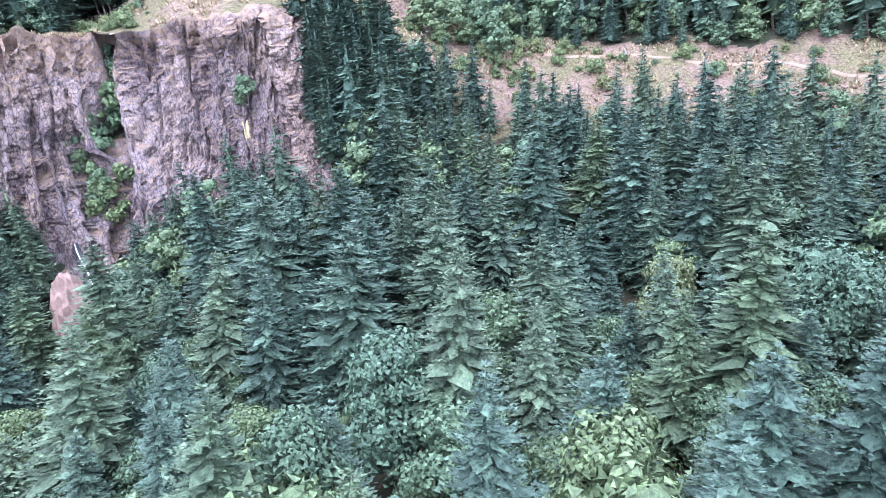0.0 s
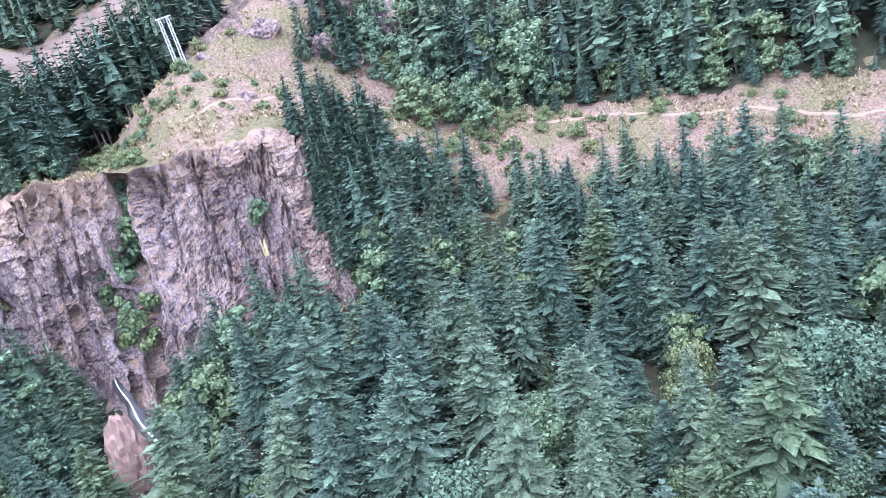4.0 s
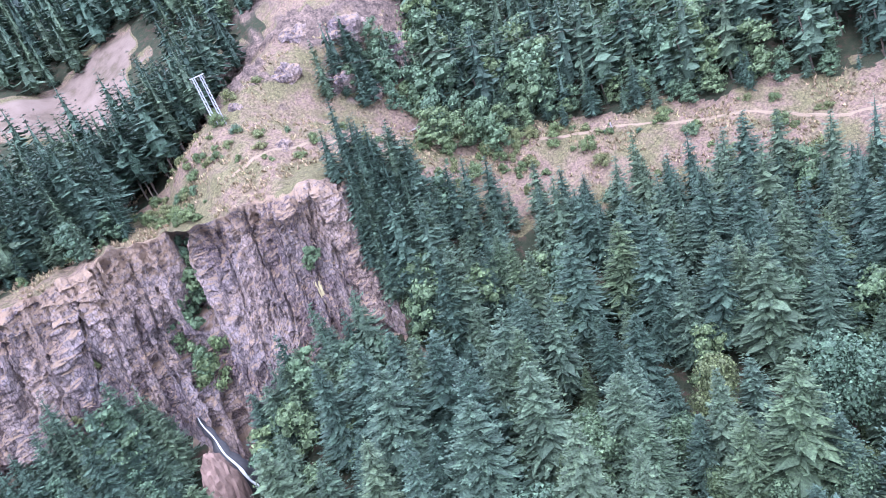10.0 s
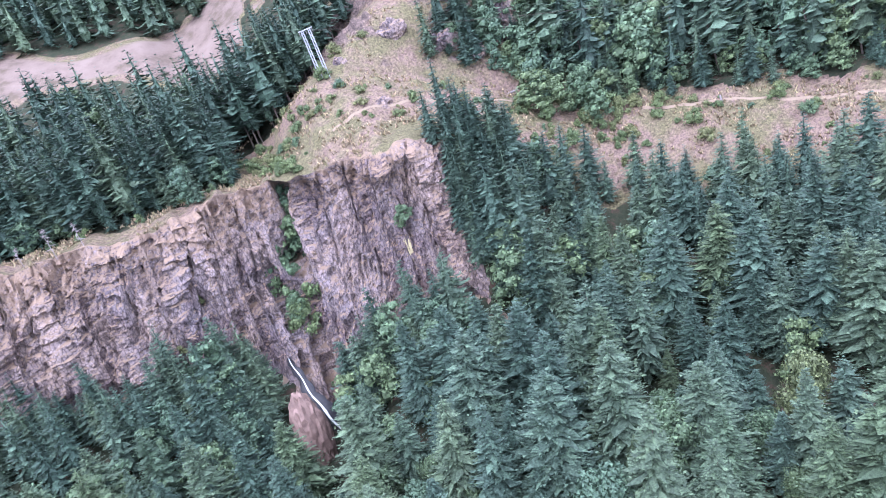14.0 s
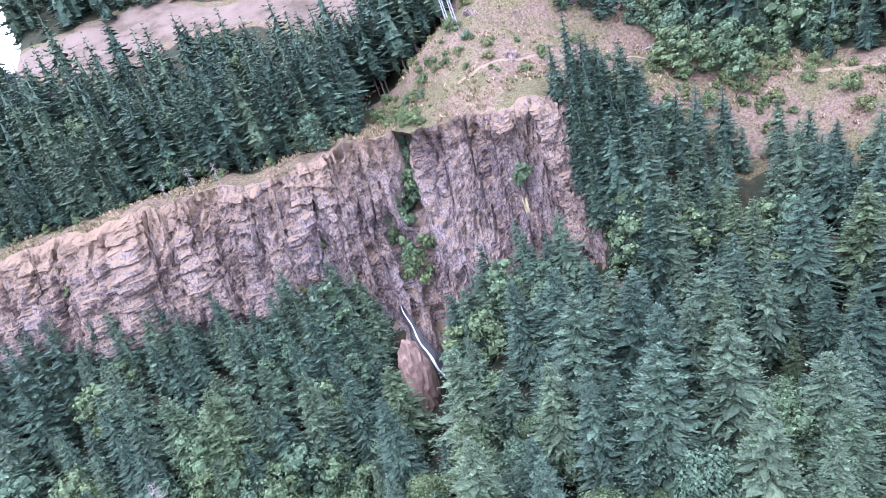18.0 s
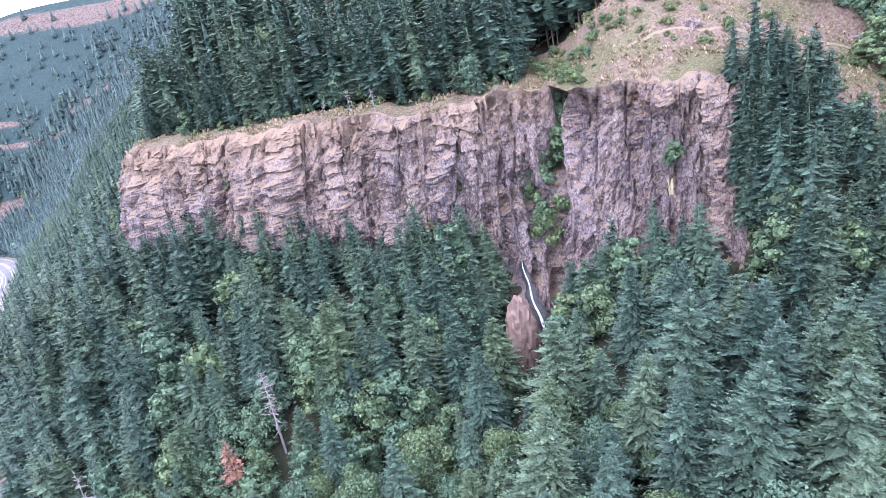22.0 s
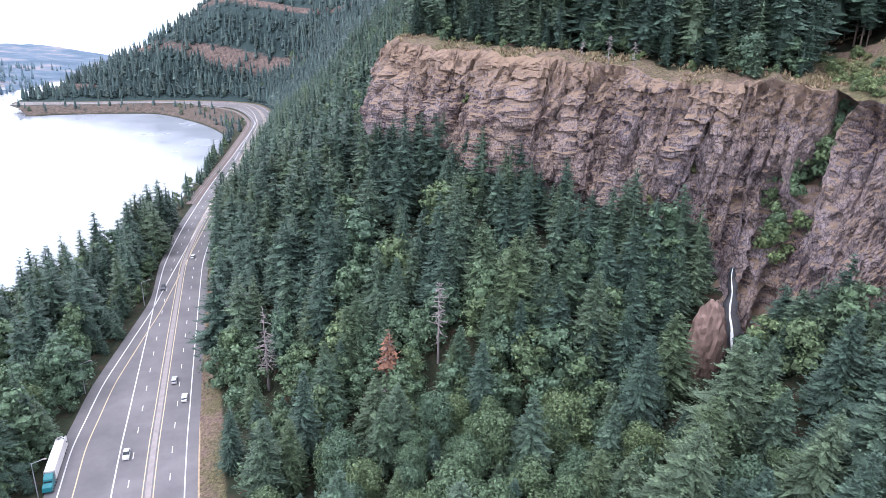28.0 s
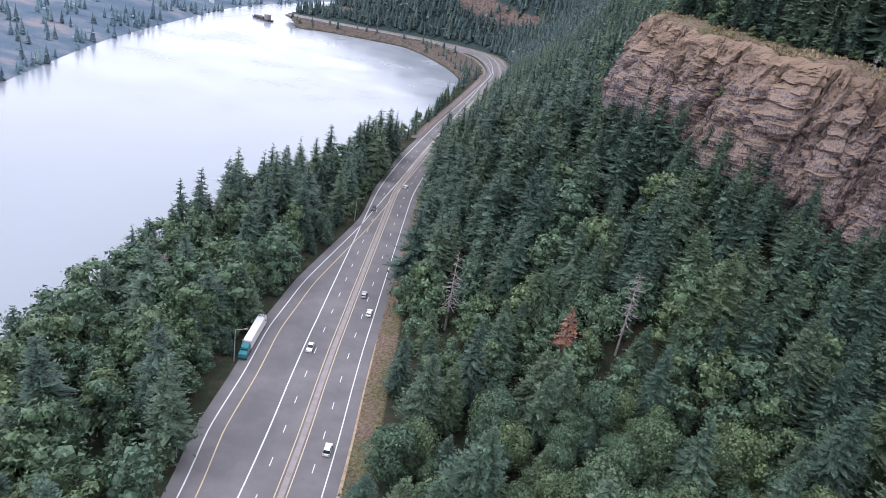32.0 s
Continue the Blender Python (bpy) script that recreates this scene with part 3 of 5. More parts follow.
def fir_crown(rng, height, radius, whorls, per, tufts, base=0.1, ragged=0.25, skip=0.03, spray=0.03):
    """A conifer crown: overlapping tiers of drooping, folded boughs with jagged rims, set with small upturned sprays."""
    V, F = [], []

    def add(pts, faces):
        n = len(V)
        V.extend(pts)
        F.extend((n + a, n + b, n + c) for a, b, c in faces)

    hs = base + (0.985 - base) * np.linspace(0, 1, whorls) ** 0.92
    gap = (0.985 - base) / whorls
    lop = rng.uniform(0, 6.28)
    for h in hs:
        t = (h - base) / (1 - base)
        prof = radius * ((1 - t) ** 0.82 * (0.72 + 0.28 * min(1, t / 0.14)) + 0.035)
        n = max(4, int(round(per * (0.45 + 0.55 * (1 - t)))))
        az = rng.uniform(0, 6.28) + np.arange(n) * 6.283 / n + rng.normal(0, 0.22, n)
        for a in az:
            if rng.random() < skip:
                continue
            L = prof * rng.uniform(1 - ragged, 1 + ragged) * (1 + 0.1 * math.cos(a - lop))
            droop = 0.5 - 0.4 * t + rng.normal(0, 0.16)
            z0 = height * (h + rng.normal(0, 0.6 * gap)) + 0.28 * L
            wd = L * min(0.5, 1.15 * math.pi / n) * rng.uniform(0.7, 1.15)
            d, s = np.array([math.cos(a), math.sin(a), 0]), np.array([-math.sin(a), math.cos(a), 0])

            def at(f, side=0.0, lift=0.0):
                q = d * L * f + s * wd * side + rng.normal(0, 0.04 * L, 3)
                q[2] += z0 - L * droop * (f - 0.35 * f * f) + lift * L - abs(side) * 0.22 * wd
                return q
            root, mid_, tip = at(0.04, 0, 0.1), at(0.55, 0, 0.04), at(0.92, 0, 0.0)
            l0, r0 = at(rng.uniform(0.4, 0.6), -0.6), at(rng.uniform(0.4, 0.6), 0.6)
            add([root, l0, mid_, r0, tip], [(0, 1, 2), (0, 2, 3), (1, 4, 2), (2, 4, 3)])
            for q in range(tufts):
                f = rng.uniform(0.25, 1.05)
                g = rng.choice((-1, 1)) * rng.uniform(0.0, 1.0) * min(1.0, 1.45 - 1.15 * f)
                c = at(f, g, 0.03)
                w = d * rng.uniform(0.5, 1.0) + s * (0.8 * g + rng.normal(0, 0.3))
                w[2] = rng.uniform(-0.1, 0.6)
                ln = height * spray * rng.uniform(0.7, 1.3) * (1.1 - 0.5 * t)
                u = np.cross(w, (rng.normal(0, 0.3), rng.normal(0, 0.3), 1.0))
                u *= 0.34 * ln / (np.linalg.norm(u) + 1e-9)
                add([c - u, c + u, c + w * ln], [(0, 1, 2)])
    n = 6
    rings = []
    for h, r in ((base * 0.9, 0.2), (base + 0.1, 0.42), (0.5, 0.24), (0.84, 0.05)):
        rings += [np.array([math.cos(i * 6.283 / n) * radius * r * rng.uniform(0.8, 1.2), math.sin(i * 6.283 / n) * radius * r * rng.uniform(0.8, 1.2), height * h]) for i in range(n)]
    rings.append(np.array([0, 0, height * 1.02]))
    fs = []
    for q in range(3):
        for i in range(n):
            a, b = q * n + i, q * n + (i + 1) % n
            fs += [(a, b, b + n), (a, b + n, a + n)]
    fs += [(3 * n + i, 3 * n + (i + 1) % n, 4 * n) for i in range(n)]
    add(rings, fs)
    return np.array(V), np.array(F)


def leaf_crown(rng, height, radius, lobes, leaves, size, base=0.25, core=0.55):
    """A broadleaf crown: lobes of small leaf clumps facing outward."""
    out = []
    for i in range(lobes):
        a, t = rng.uniform(0, 6.28), (i + rng.uniform(0, 1)) / lobes
        rr = radius * 0.66 * math.sqrt(rng.uniform(0.1, 1)) * (1 - 0.6 * t * t)
        c = np.array([math.cos(a) * rr, math.sin(a) * rr, height * (base + (0.88 - base) * t)])
        lr = radius * rng.uniform(0.26, 0.44)
        v = rng.normal(0, 1, (leaves, 3))
        v[:, 2] = np.abs(v[:, 2]) * 1.1 - 0.4
        v /= np.linalg.norm(v, axis=1, keepdims=True)
        pos = c + v * lr * rng.uniform(0.65, 1.12, (leaves, 1)) * [1, 1, 0.85]
        n = v + rng.normal(0, 0.42, (leaves, 3))
        n /= np.linalg.norm(n, axis=1, keepdims=True)
        u = np.cross(n, rng.normal(0, 1, (leaves, 3)))
        u /= np.linalg.norm(u, axis=1, keepdims=True)
        w = np.cross(n, u)
        s = size * rng.uniform(0.6, 1.4, (leaves, 1))
        out.append(np.stack([pos - u * s, pos + u * s * 0.9 - w * s * 0.7, pos + w * s], 1))
        th, ph = np.meshgrid(np.arange(6) * 6.283 / 5, np.linspace(-1.2, 1.5, 4), indexing="ij")
        sp = np.stack([np.cos(th) * np.cos(ph), np.sin(th) * np.cos(ph), np.sin(ph)], -1) * lr * core * [1, 1, 0.85] + c
        out.append(np.concatenate([np.stack([sp[:-1, :-1], sp[1:, :-1], sp[1:, 1:]], 2).reshape(-1, 3, 3), np.stack([sp[:-1, :-1], sp[1:, 1:], sp[:-1, 1:]], 2).reshape(-1, 3, 3)]))
    q = np.concatenate(out)
    return q.reshape(-1, 3), np.arange(len(q) * 3).reshape(-1, 3)


def trunk_mesh(rng, height, r, lean=0.01, limbs=0, reach=1.0):
    bm = bmesh.new()
    pts = [Vector((rng.normal(0, lean) * height * f, rng.normal(0, lean) * height * f, height * f - (0.6 if f == 0 else 0))) for f in (0, 0.3, 0.6, 0.92)]
    for a, b, f0, f1 in zip(pts, pts[1:], (1, 0.75, 0.45), (0.75, 0.45, 0.12)):
        tube(bm, a, b, r * f0, r * f1, 7)
    for i in range(limbs):
        f = rng.uniform(0.3, 0.8)
        a = rng.uniform(0, 6.28)
        o = pts[0].lerp(pts[-1], f)
        tube(bm, o, o + Vector((math.cos(a) * reach, math.sin(a) * reach, reach * rng.uniform(0.3, 0.9))), r * 0.35, r * 0.08, 5)
    me = bpy.data.meshes.new("trunk")
    bm.to_mesh(me)
    bm.free()
    me.materials.append(M_BARK)
    return me


def crown_object(name, vf, material):
    ob = link_mesh(name, vf[0], vf[1], material)
    me = ob.data
    bpy.data.objects.remove(ob)
    return me


rng = np.random.default_rng(7)
FIRS = []
for i in range(9):
    FIRS.append((trunk_mesh(rng, 1, 0.012), fir_crown(rng, 1.0, rng.uniform(0.19, 0.25), 30, 15, 12, base=rng.uniform(0.05, 0.12), ragged=0.3, spray=0.024)))
FIRS = [(t, crown_object("crown", c, M_FIR), crown_object("crown", c, M_FIR2), c) for t, c in FIRS]
FIR_MID = [fir_crown(rng, 1.0, rng.uniform(0.185, 0.245), 19, 12, 8, base=rng.uniform(0.05, 0.12), ragged=0.32, spray=0.034) for i in range(8)]
FIR_TALL = [fir_crown(rng, 1.0, rng.uniform(0.15, 0.2), 15, 9, 4, base=rng.uniform(0.12, 0.28), ragged=0.4, spray=0.034) for i in range(7)]
FIR_BACK = [fir_crown(rng, 1.0, rng.uniform(0.17, 0.22), 12, 9, 3, base=0.08, ragged=0.35, spray=0.036) for i in range(7)]
FIR_FAR = [fir_crown(rng, 1.0, 0.3, 5, 6, 0, base=0.02) for i in range(5)]
MAPLES = [leaf_crown(rng, 1.0, rng.uniform(0.34, 0.46), 28, 250, 0.0155, base=rng.uniform(0.12, 0.25), core=0.4) for i in range(6)]
MAPLES = [(trunk_mesh(rng, 0.8, 0.02, 0.02, 5, 0.28), crown_object("crown", c, M_MAPLE), crown_object("crown", c, M_YELLOW), c) for c in MAPLES]
MAPLE_MID = [leaf_crown(rng, 1.0, 0.4, 13, 58, 0.025, base=0.12) for i in range(4)]


def scatter(j0, j1, k0, k1, gap, jitter=0.45):
    """Points spread over the land between two sections and two profile lines, about gap metres apart."""
    a = surf(np.linspace(j0, j1, 60), np.full(60, (k0 + k1) / 2))
    lj = np.linalg.norm(np.diff(a, axis=0), axis=1).sum()
    b = surf(np.full(60, (j0 + j1) / 2), np.linspace(k0, k1, 60))
    lk = np.linalg.norm(np.diff(b, axis=0), axis=1).sum()
    cum = np.r_[0, np.cumsum(np.linalg.norm(np.diff(a, axis=0), axis=1))]
    nj, nk = max(1, int(lj / gap)), max(1, int(lk / gap))
    js, ks = [], []
    for i in range(nj):
        for m in range(nk):
            s = (i + 0.5 + rng.uniform(-jitter, jitter)) / nj * lj
            js.append(np.interp(s, cum, np.linspace(j0, j1, 60)))
            ks.append(k0 + (k1 - k0) * (m + 0.5 + 0.5 * (i % 2) * 0.8 + rng.uniform(-jitter, jitter)) / (nk + 0.4))
    return np.array(js), np.array(ks)


PLACES = []
SNAGS = ((15, 172), (14, 167), (31, 172), (30, 167), (-19, 188), (-18, 182), (-118, 168))


def plant(kind, j, k, h, w=1.0):
    p = land(j, k)
    for q, jj_, kk_, hh, in zip(p, np.atleast_1d(j), np.atleast_1d(k), np.broadcast_to(h, len(p))):
        PLACES.append((kind, q, float(hh), w, float(jj_), float(kk_)))


def grow(j0, j1, k0, k1, gap, hmin, hmax, leafy, keep=1.0, tall=False):
    f = 1.25 if j0 < 14 else 1.12
    g = 1.4 if j0 < 14 else 1.25
    j, k = scatter(j0, j1, k0, k1, gap * g)
    hmin, hmax = hmin * f * 1.05, hmax * f * 1.08
    rocky = rockiness(j, k)
    flat = surf(j, k)
    for a, b, rk, (x, y, _) in zip(j, k, rocky, flat):
        if rng.random() > keep or a > 8 and rk > 0.9 and rng.random() < 0.85:
            continue
        f = min(1, max(0, ((x - 116) * -30 + (y - 163) * -36) / 2196))
        if math.hypot(x - 116 + 30 * f, y - 163 + 36 * f) < 10.5 - 4 * f:
            continue
        if any(math.hypot(x - a_, y - b_) < 4.2 for a_, b_ in SNAGS):
            continue
        clump = lumps(x, y, 16.0, 3)
        if rng.random() < leafy + 0.35 * leafy * clump:
            plant("maple", a, b, rng.uniform(0.48, 0.74) * hmax)
        else:
            plant("tall" if tall else "fir", a, b, hmin * 0.6 + (hmax * 1.05 - hmin * 0.6) * rng.random() ** 0.9)


# lower forest between the road and the cliff
grow(3.6, 9.0, 3.05, 4.05, 7.0, 12, 20, 0.66)
grow(2.0, 3.6, 3.2, 4.9, 7.4, 17, 28, 0.22)
grow(3.6, 5.2, 4.0, 4.35, 6.4, 16, 24, 0.6)
grow(3.6, 5.2, 4.35, 4.92, 6.4, 19, 28, 0.12)
grow(5.2, 9.0, 4.0, 4.95, 6.4, 15, 23, 0.3)
grow(9.0, 14.0, 3.05, 4.5, 6.4, 16, 24, 0.12)
grow(9.0, 14.0, 4.5, 4.94, 5.8, 11, 17, 0.03)
grow(0.0, 2.0, 3.2, 5.0, 9.0, 18, 28, 0.2)
grow(5.0, 6.75, 4.7, 4.99, 4.6, 13, 19, 0.0)
grow(7.7, 9.2, 4.6, 4.98, 4.6, 13, 19, 0.0)
grow(9.0, 12.5, 4.6, 4.92, 5.0, 11, 16, 0.1)
grow(10.5, 11.7, 4.7, 4.97, 6.0, 17, 22, 0.0)
# firs leaning out at the step of the rim
grow(8.0, 8.5, 6.02, 6.4, 4.0, 8, 14, 0.3)
# broadleaf understorey
grow(1.5, 9.0, 3.1, 4.9, 9.0, 11, 16, 1.0)
grow(3.2, 8.6, 3.5, 4.15, 8.0, 11, 15, 1.0)
# upper slope below the bench
grow(1.2, 4.8, 5.0, 5.6, 5.8, 15, 24, 0.08)
grow(1.2, 4.8, 5.6, 6.05, 5.4, 11, 19, 0.12)
grow(4.5, 5.05, 5.2, 6.2, 4.0, 11, 17, 0.0)
# young trees along the forest edges
grow(0.8, 4.95, 6.98, 7.14, 4.0, 6, 13, 0.45)
grow(4.95, 6.3, 8.06, 8.2, 4.6, 10, 18, 0.2)
grow(4.6, 5.0, 7.0, 7.45, 4.6, 11, 19, 0.45)
grow(4.85, 5.5, 7.08, 7.42, 3.5, 11, 17, 0.35)
grow(7.4, 13.9, 6.34, 6.5, 4.0, 6, 13, 0.25)
# hill behind the bench
grow(0.8, 4.95, 7.03, 7.95, 6.4, 22, 31, 0.2, tall=True)
grow(0.8, 4.95, 7.9, 8.8, 11, 24, 33, 0.05, tall=True)
grow(4.95, 6.5, 8.12, 8.8, 9, 22, 30, 0.05, tall=True)
grow(4.0, 4.7, 6.6, 7.05, 5.5, 14, 20, 0.85)
grow(6.3, 7.4, 7.2, 8.1, 6.0, 18, 28, 0.0, tall=True)
# wooded shelf above the cliff
grow(7.4, 13.75, 6.42, 7.2, 5.8, 18, 27, 0.03)
grow(7.4, 13.75, 7.2, 8.1, 7.0, 20, 30, 0.03, tall=True)
grow(6.4, 14, 8.25, 9.0, 8.6, 22, 30, 0.0)
# beyond the cliff
grow(14.0, 15.5, 3.15, 5.5, 6.8, 16, 24, 0.05)
grow(14.0, 15.5, 5.5, 8.8, 8.5, 16, 24, 0.03, keep=0.95)
grow(15.5, 18.2, 3.2, 8.8, 5.6, 14, 21, 0.02)
grow(18.2, 21.0, 3.3, 8.9, 8.6, 11, 18, 0.0, keep=0.9)
# river bank
grow(3.0, 9.5, 0.25, 1.98, 6.2, 14, 23, 0.62)
grow(3.4, 8.5, 0.9, 1.94, 6.0, 11, 16, 0.85)
grow(8.0, 12.0, 0.2, 0.8, 5.0, 16, 23, 0.1)
grow(3.5, 13.6, 1.55, 1.97, 4.2, 6, 10, 0.45)
grow(1.0, 3.0, 0.25, 1.9, 8.0, 13, 22, 0.5)
grow(9.5, 14.0, 0.2, 1.85, 5.0, 15, 21, 0.2)
grow(14.0, 17.0, 0.2, 1.7, 5.4, 9, 15, 0.1)
grow(17.0, 21.0, 0.3, 1.7, 10, 6, 11, 0.2, keep=0.6)


def near_rank(pl):
    # the stand that faces the hovering place, along an arc of the lower slope
    x, y = pl[1][0], pl[1][1]
    return min(math.hypot(x - a, y - b) for a, b in ((0, 125), (30, 128), (60, 118), (76, 92), (88, 62), (94, 35), (98, 5), (122, 45), (125, 15)))


def lean_at(j):
    """The wind-leaned stand on the open slope: its trees tip a few degrees up the valley."""
    a = 9.5 * max(0.0, min(1.0, (6.2 - j) / 2.0))
    return Matrix.Rotation(radians(a), 4, Vector((0.87, 0.5, 0)))


order = sorted(range(len(PLACES)), key=lambda i: near_rank(PLACES[i]))
nfir = nmap = 0
JOIN = {"fir": [], "tall": [], "maple": [], "far": [], "back": []}
for i in order:
    kind, q, h, w, j, k = PLACES[i]
    yaw = rng.uniform(0, 360)
    if kind in ("fir",) and nfir < 300 and j < 14:
        v = FIRS[rng.integers(len(FIRS))]
        young = rng.random() < (0.5 if k < 4.05 and j < 9.5 else 0.14)
        ob = empty("fir_tree", Matrix.Translation((q[0], q[1], q[2] - 0.3)) @ lean_at(j) @ pose(0, 0, 0, rng.normal(0, 1.2), rng.normal(0, 1.2), yaw), "lighter green young fir tree on the forest slope" if young else "tall blue-green fir tree on the forest slope", "tree", "firs on the slope")
        for nm, me in (("trunk", v[0]), ("crown", v[2] if young else v[1])):
            c = new(nm, me)
            c.parent = ob
            wd = rng.uniform(1.0, 1.42) if nm == "crown" else 1
            c.scale = (h * wd, h * wd, h)
        nfir += 1
    elif kind == "maple" and nmap < 120 and j < 14:
        v = MAPLES[rng.integers(len(MAPLES))]
        yel = rng.random() < 0.05
        ob = empty("maple_tree", Matrix.Translation((q[0], q[1], q[2] - 0.3)) @ lean_at(j) @ pose(0, 0, 0, 0, 0, yaw), "round maple tree with yellowing leaves" if yel else "round green broadleaf maple tree among the firs", "tree", "maples on the slope")
        for nm, me in (("trunk", v[0]), ("crown", v[2] if yel else v[1])):
            c = new(nm, me)
            c.parent = ob
            wd = rng.uniform(0.9, 1.2)
            c.scale = (h * wd, h * wd, h)
        nmap += 1
    else:
        far = j > 16.2 or k > 8.5 or (j < 2 and k > 7.9)
        back = kind == "fir" and (j > 13.9 or k > 7.25 or j < 1.6)
        JOIN["far" if far and kind != "maple" else "back" if back else kind].append((q, h, yaw, j))


def joined(name, variants, spots, material, label, category="woods"):
    if not spots:
        return
    V, Fc, T, n = [], [], [], 0
    for q, h, yaw, *jj_ in spots:
        v, f = variants[rng.integers(len(variants))]
        a = radians(yaw)
        c, s = math.cos(a), math.sin(a)
        wd = h * rng.uniform(1.0, 1.35)
        p = np.stack([(v[:, 0] * c - v[:, 1] * s) * wd + q[0], (v[:, 0] * s + v[:, 1] * c) * wd + q[1], v[:, 2] * h + q[2] - 0.3], 1)
        if jj_ and jj_[0] < 6.2:
            sh = math.tan(radians(9.5 * min(1.0, (6.2 - jj_[0]) / 2.0)))
            p[:, 0] += v[:, 2] * h * sh * 0.5
            p[:, 1] -= v[:, 2] * h * sh * 0.87
        V.append(p)
        Fc.append(f + n)
        T.append(np.full(len(v), rng.random()))
        n += len(v)
    ob = link_mesh(name, np.concatenate(V), np.concatenate(Fc), material, attrs=[("tint", np.concatenate(T))])
    tagged(ob, label, category, kind="stuff")


joined("fir_woods", FIR_MID, JOIN["fir"], M_FIR, "dense blue-green fir forest on the slopes")
joined("upper_fir_woods", FIR_BACK, JOIN["back"], M_FIR, "fir forest behind the cliff rim and up the valley")
joined("tall_fir_woods", FIR_TALL, JOIN["tall"], M_FIR, "tall dark firs with bare lower trunks on the hillside")
joined("broadleaf_woods", MAPLE_MID, JOIN["maple"], M_MAPLE, "green broadleaf trees scattered among firs")
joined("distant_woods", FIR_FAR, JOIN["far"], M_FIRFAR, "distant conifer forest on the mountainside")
TV, TF = [], []
for q, h, yaw, jt in JOIN["tall"]:
    n = len(TV) * 8
    a = np.arange(4) * 1.5708
    r = 0.011 * h
    TV.append(np.concatenate([np.stack([q[0] + r * np.cos(a), q[1] + r * np.sin(a), np.full(4, q[2] - 1)], 1), np.stack([q[0] + r * 0.5 * np.cos(a), q[1] + r * 0.5 * np.sin(a), np.full(4, q[2] + h * 0.5)], 1)]))
    TF += [(n + i, n + (i + 1) % 4, n + 4 + (i + 1) % 4, n + 4 + i) for i in range(4)]
tagged(link_mesh("fir_trunks", np.concatenate(TV), TF, M_BARK), "pale bare lower trunks of the hillside firs", "trunks", kind="stuff")

# ---- single things ----


def dead_tree(name, x, y, z, h, label, material, bushy=0.0, seed=1):
    r = np.random.default_rng(seed)
    t = empty(name, pose(x, y, z), label, "tree")
    bm = bmesh.new()
    tube(bm, (0, 0, -1), (r.normal(0, 0.2), r.normal(0, 0.2), h), h * 0.016, 0.03, 7)
    part("trunk", bm, M_SNAG, t)
    for i in range(56 if h > 12 else 14):
        bm = bmesh.new()
        f = r.uniform(0.25, 0.97)
        a = r.uniform(0, 6.28)
        ln = h * 0.2 * (1.05 - f) * r.uniform(0.6, 1.3) + 0.4
        o = Vector((0, 0, h * f))
        e = o + Vector((math.cos(a) * ln, math.sin(a) * ln, -0.15 * ln + r.normal(0, 0.3)))
        tube(bm, o, e, 0.14, 0.05, 4)
        for q in range(2):
            g = o.lerp(e, r.uniform(0.4, 0.9))
            tube(bm, g, g + Vector((r.normal(0, 0.6), r.normal(0, 0.6), r.normal(0, 0.4))), 0.09, 0.04, 3)
        part("branch", bm, M_SNAG, t)
    if bushy:
        v, f = fir_crown(r, h, h * 0.15, 16, 8, 4, base=bushy, ragged=0.4, skip=0.3)
        link_mesh("crown", v, f, material, t, "rust-red dead needles")
    return t


def put(x, y):
    """Ground height under a plan point, from the nearest land sample."""
    d = (GRID[:, 0] - x) ** 2 + (GRID[:, 1] - y) ** 2
    return float(GRID[d.argmin(), 2])


gj_, gk_ = np.meshgrid(np.linspace(1, 20, 300), np.concatenate([np.linspace(0, 4.98, 80), np.linspace(6.02, 9, 80)]), indexing="ij")
GRID = land(gj_.ravel(), gk_.ravel())

dead_tree("dead_fir_tree", 16, 166, put(16, 166), 25, "rust-red dead fir tree in the green forest", M_DEAD, 0.5, 3)
dead_tree("bare_snag", 31, 172, put(31, 172), 25, "bare bleached dead tree among the firs", M_DEAD, 0, 4)
dead_tree("grey_snag", -19, 188, put(-19, 188), 27, "grey dead conifer with fine bare branches", M_DEAD, 0, 5)
dead_tree("bank_snag", -108, 176, 5, 17, "grey dead tree on the river bank", M_DEAD, 0, 6)
dead_tree("leaning_snag", 196, 108, 62, 22, "grey dead fir at the top of the slope", M_DEAD, 0, 8)
for x, y, hgt in ((92, 214, 9), (98, 208, 8), (86, 222, 6)):
    dead_tree("broken_snag", x, y, put(x, y), hgt, "short broken pale trunk at the cliff rim", M_DEAD, 0, int(x))

# waterfall and its wet cleft
wf = empty("waterfall", pose(0, 0, 0), "thin white waterfall in a dark wet rock cleft", "waterfall", kind="structure")
top_, foot_ = np.array([122.0, 174.5, 52.0]), np.array([115.8, 157.5, 25.5])
out_ = np.array([-0.62, -0.78, 0.0])
sid_ = np.array([-0.78, 0.62, 0.0])
ff = np.linspace(0, 1, 24)
line = top_ + (foot_ - top_) * ff[:, None] + sid_ * (1.0 * np.sin(ff * 3.14) + 0.25 * np.sin(ff * 17))[:, None]
flat_ = CLIFF.reshape(-1, 3)
reach = []
for p in line:
    d = flat_ - p
    near = (np.abs(d @ sid_) < 1.6) & (np.abs(d[:, 2]) < 1.6) & (np.abs(d @ out_) < 25)
    reach.append((d[near] @ out_).max() if near.any() else 0.0)
reach = np.polyval(np.polyfit(ff, np.array(reach), 3), ff)
sm = line + out_ * reach[:, None]
nn = np.tile(out_, (24, 1))
sidev = np.tile(sid_, (24, 1))
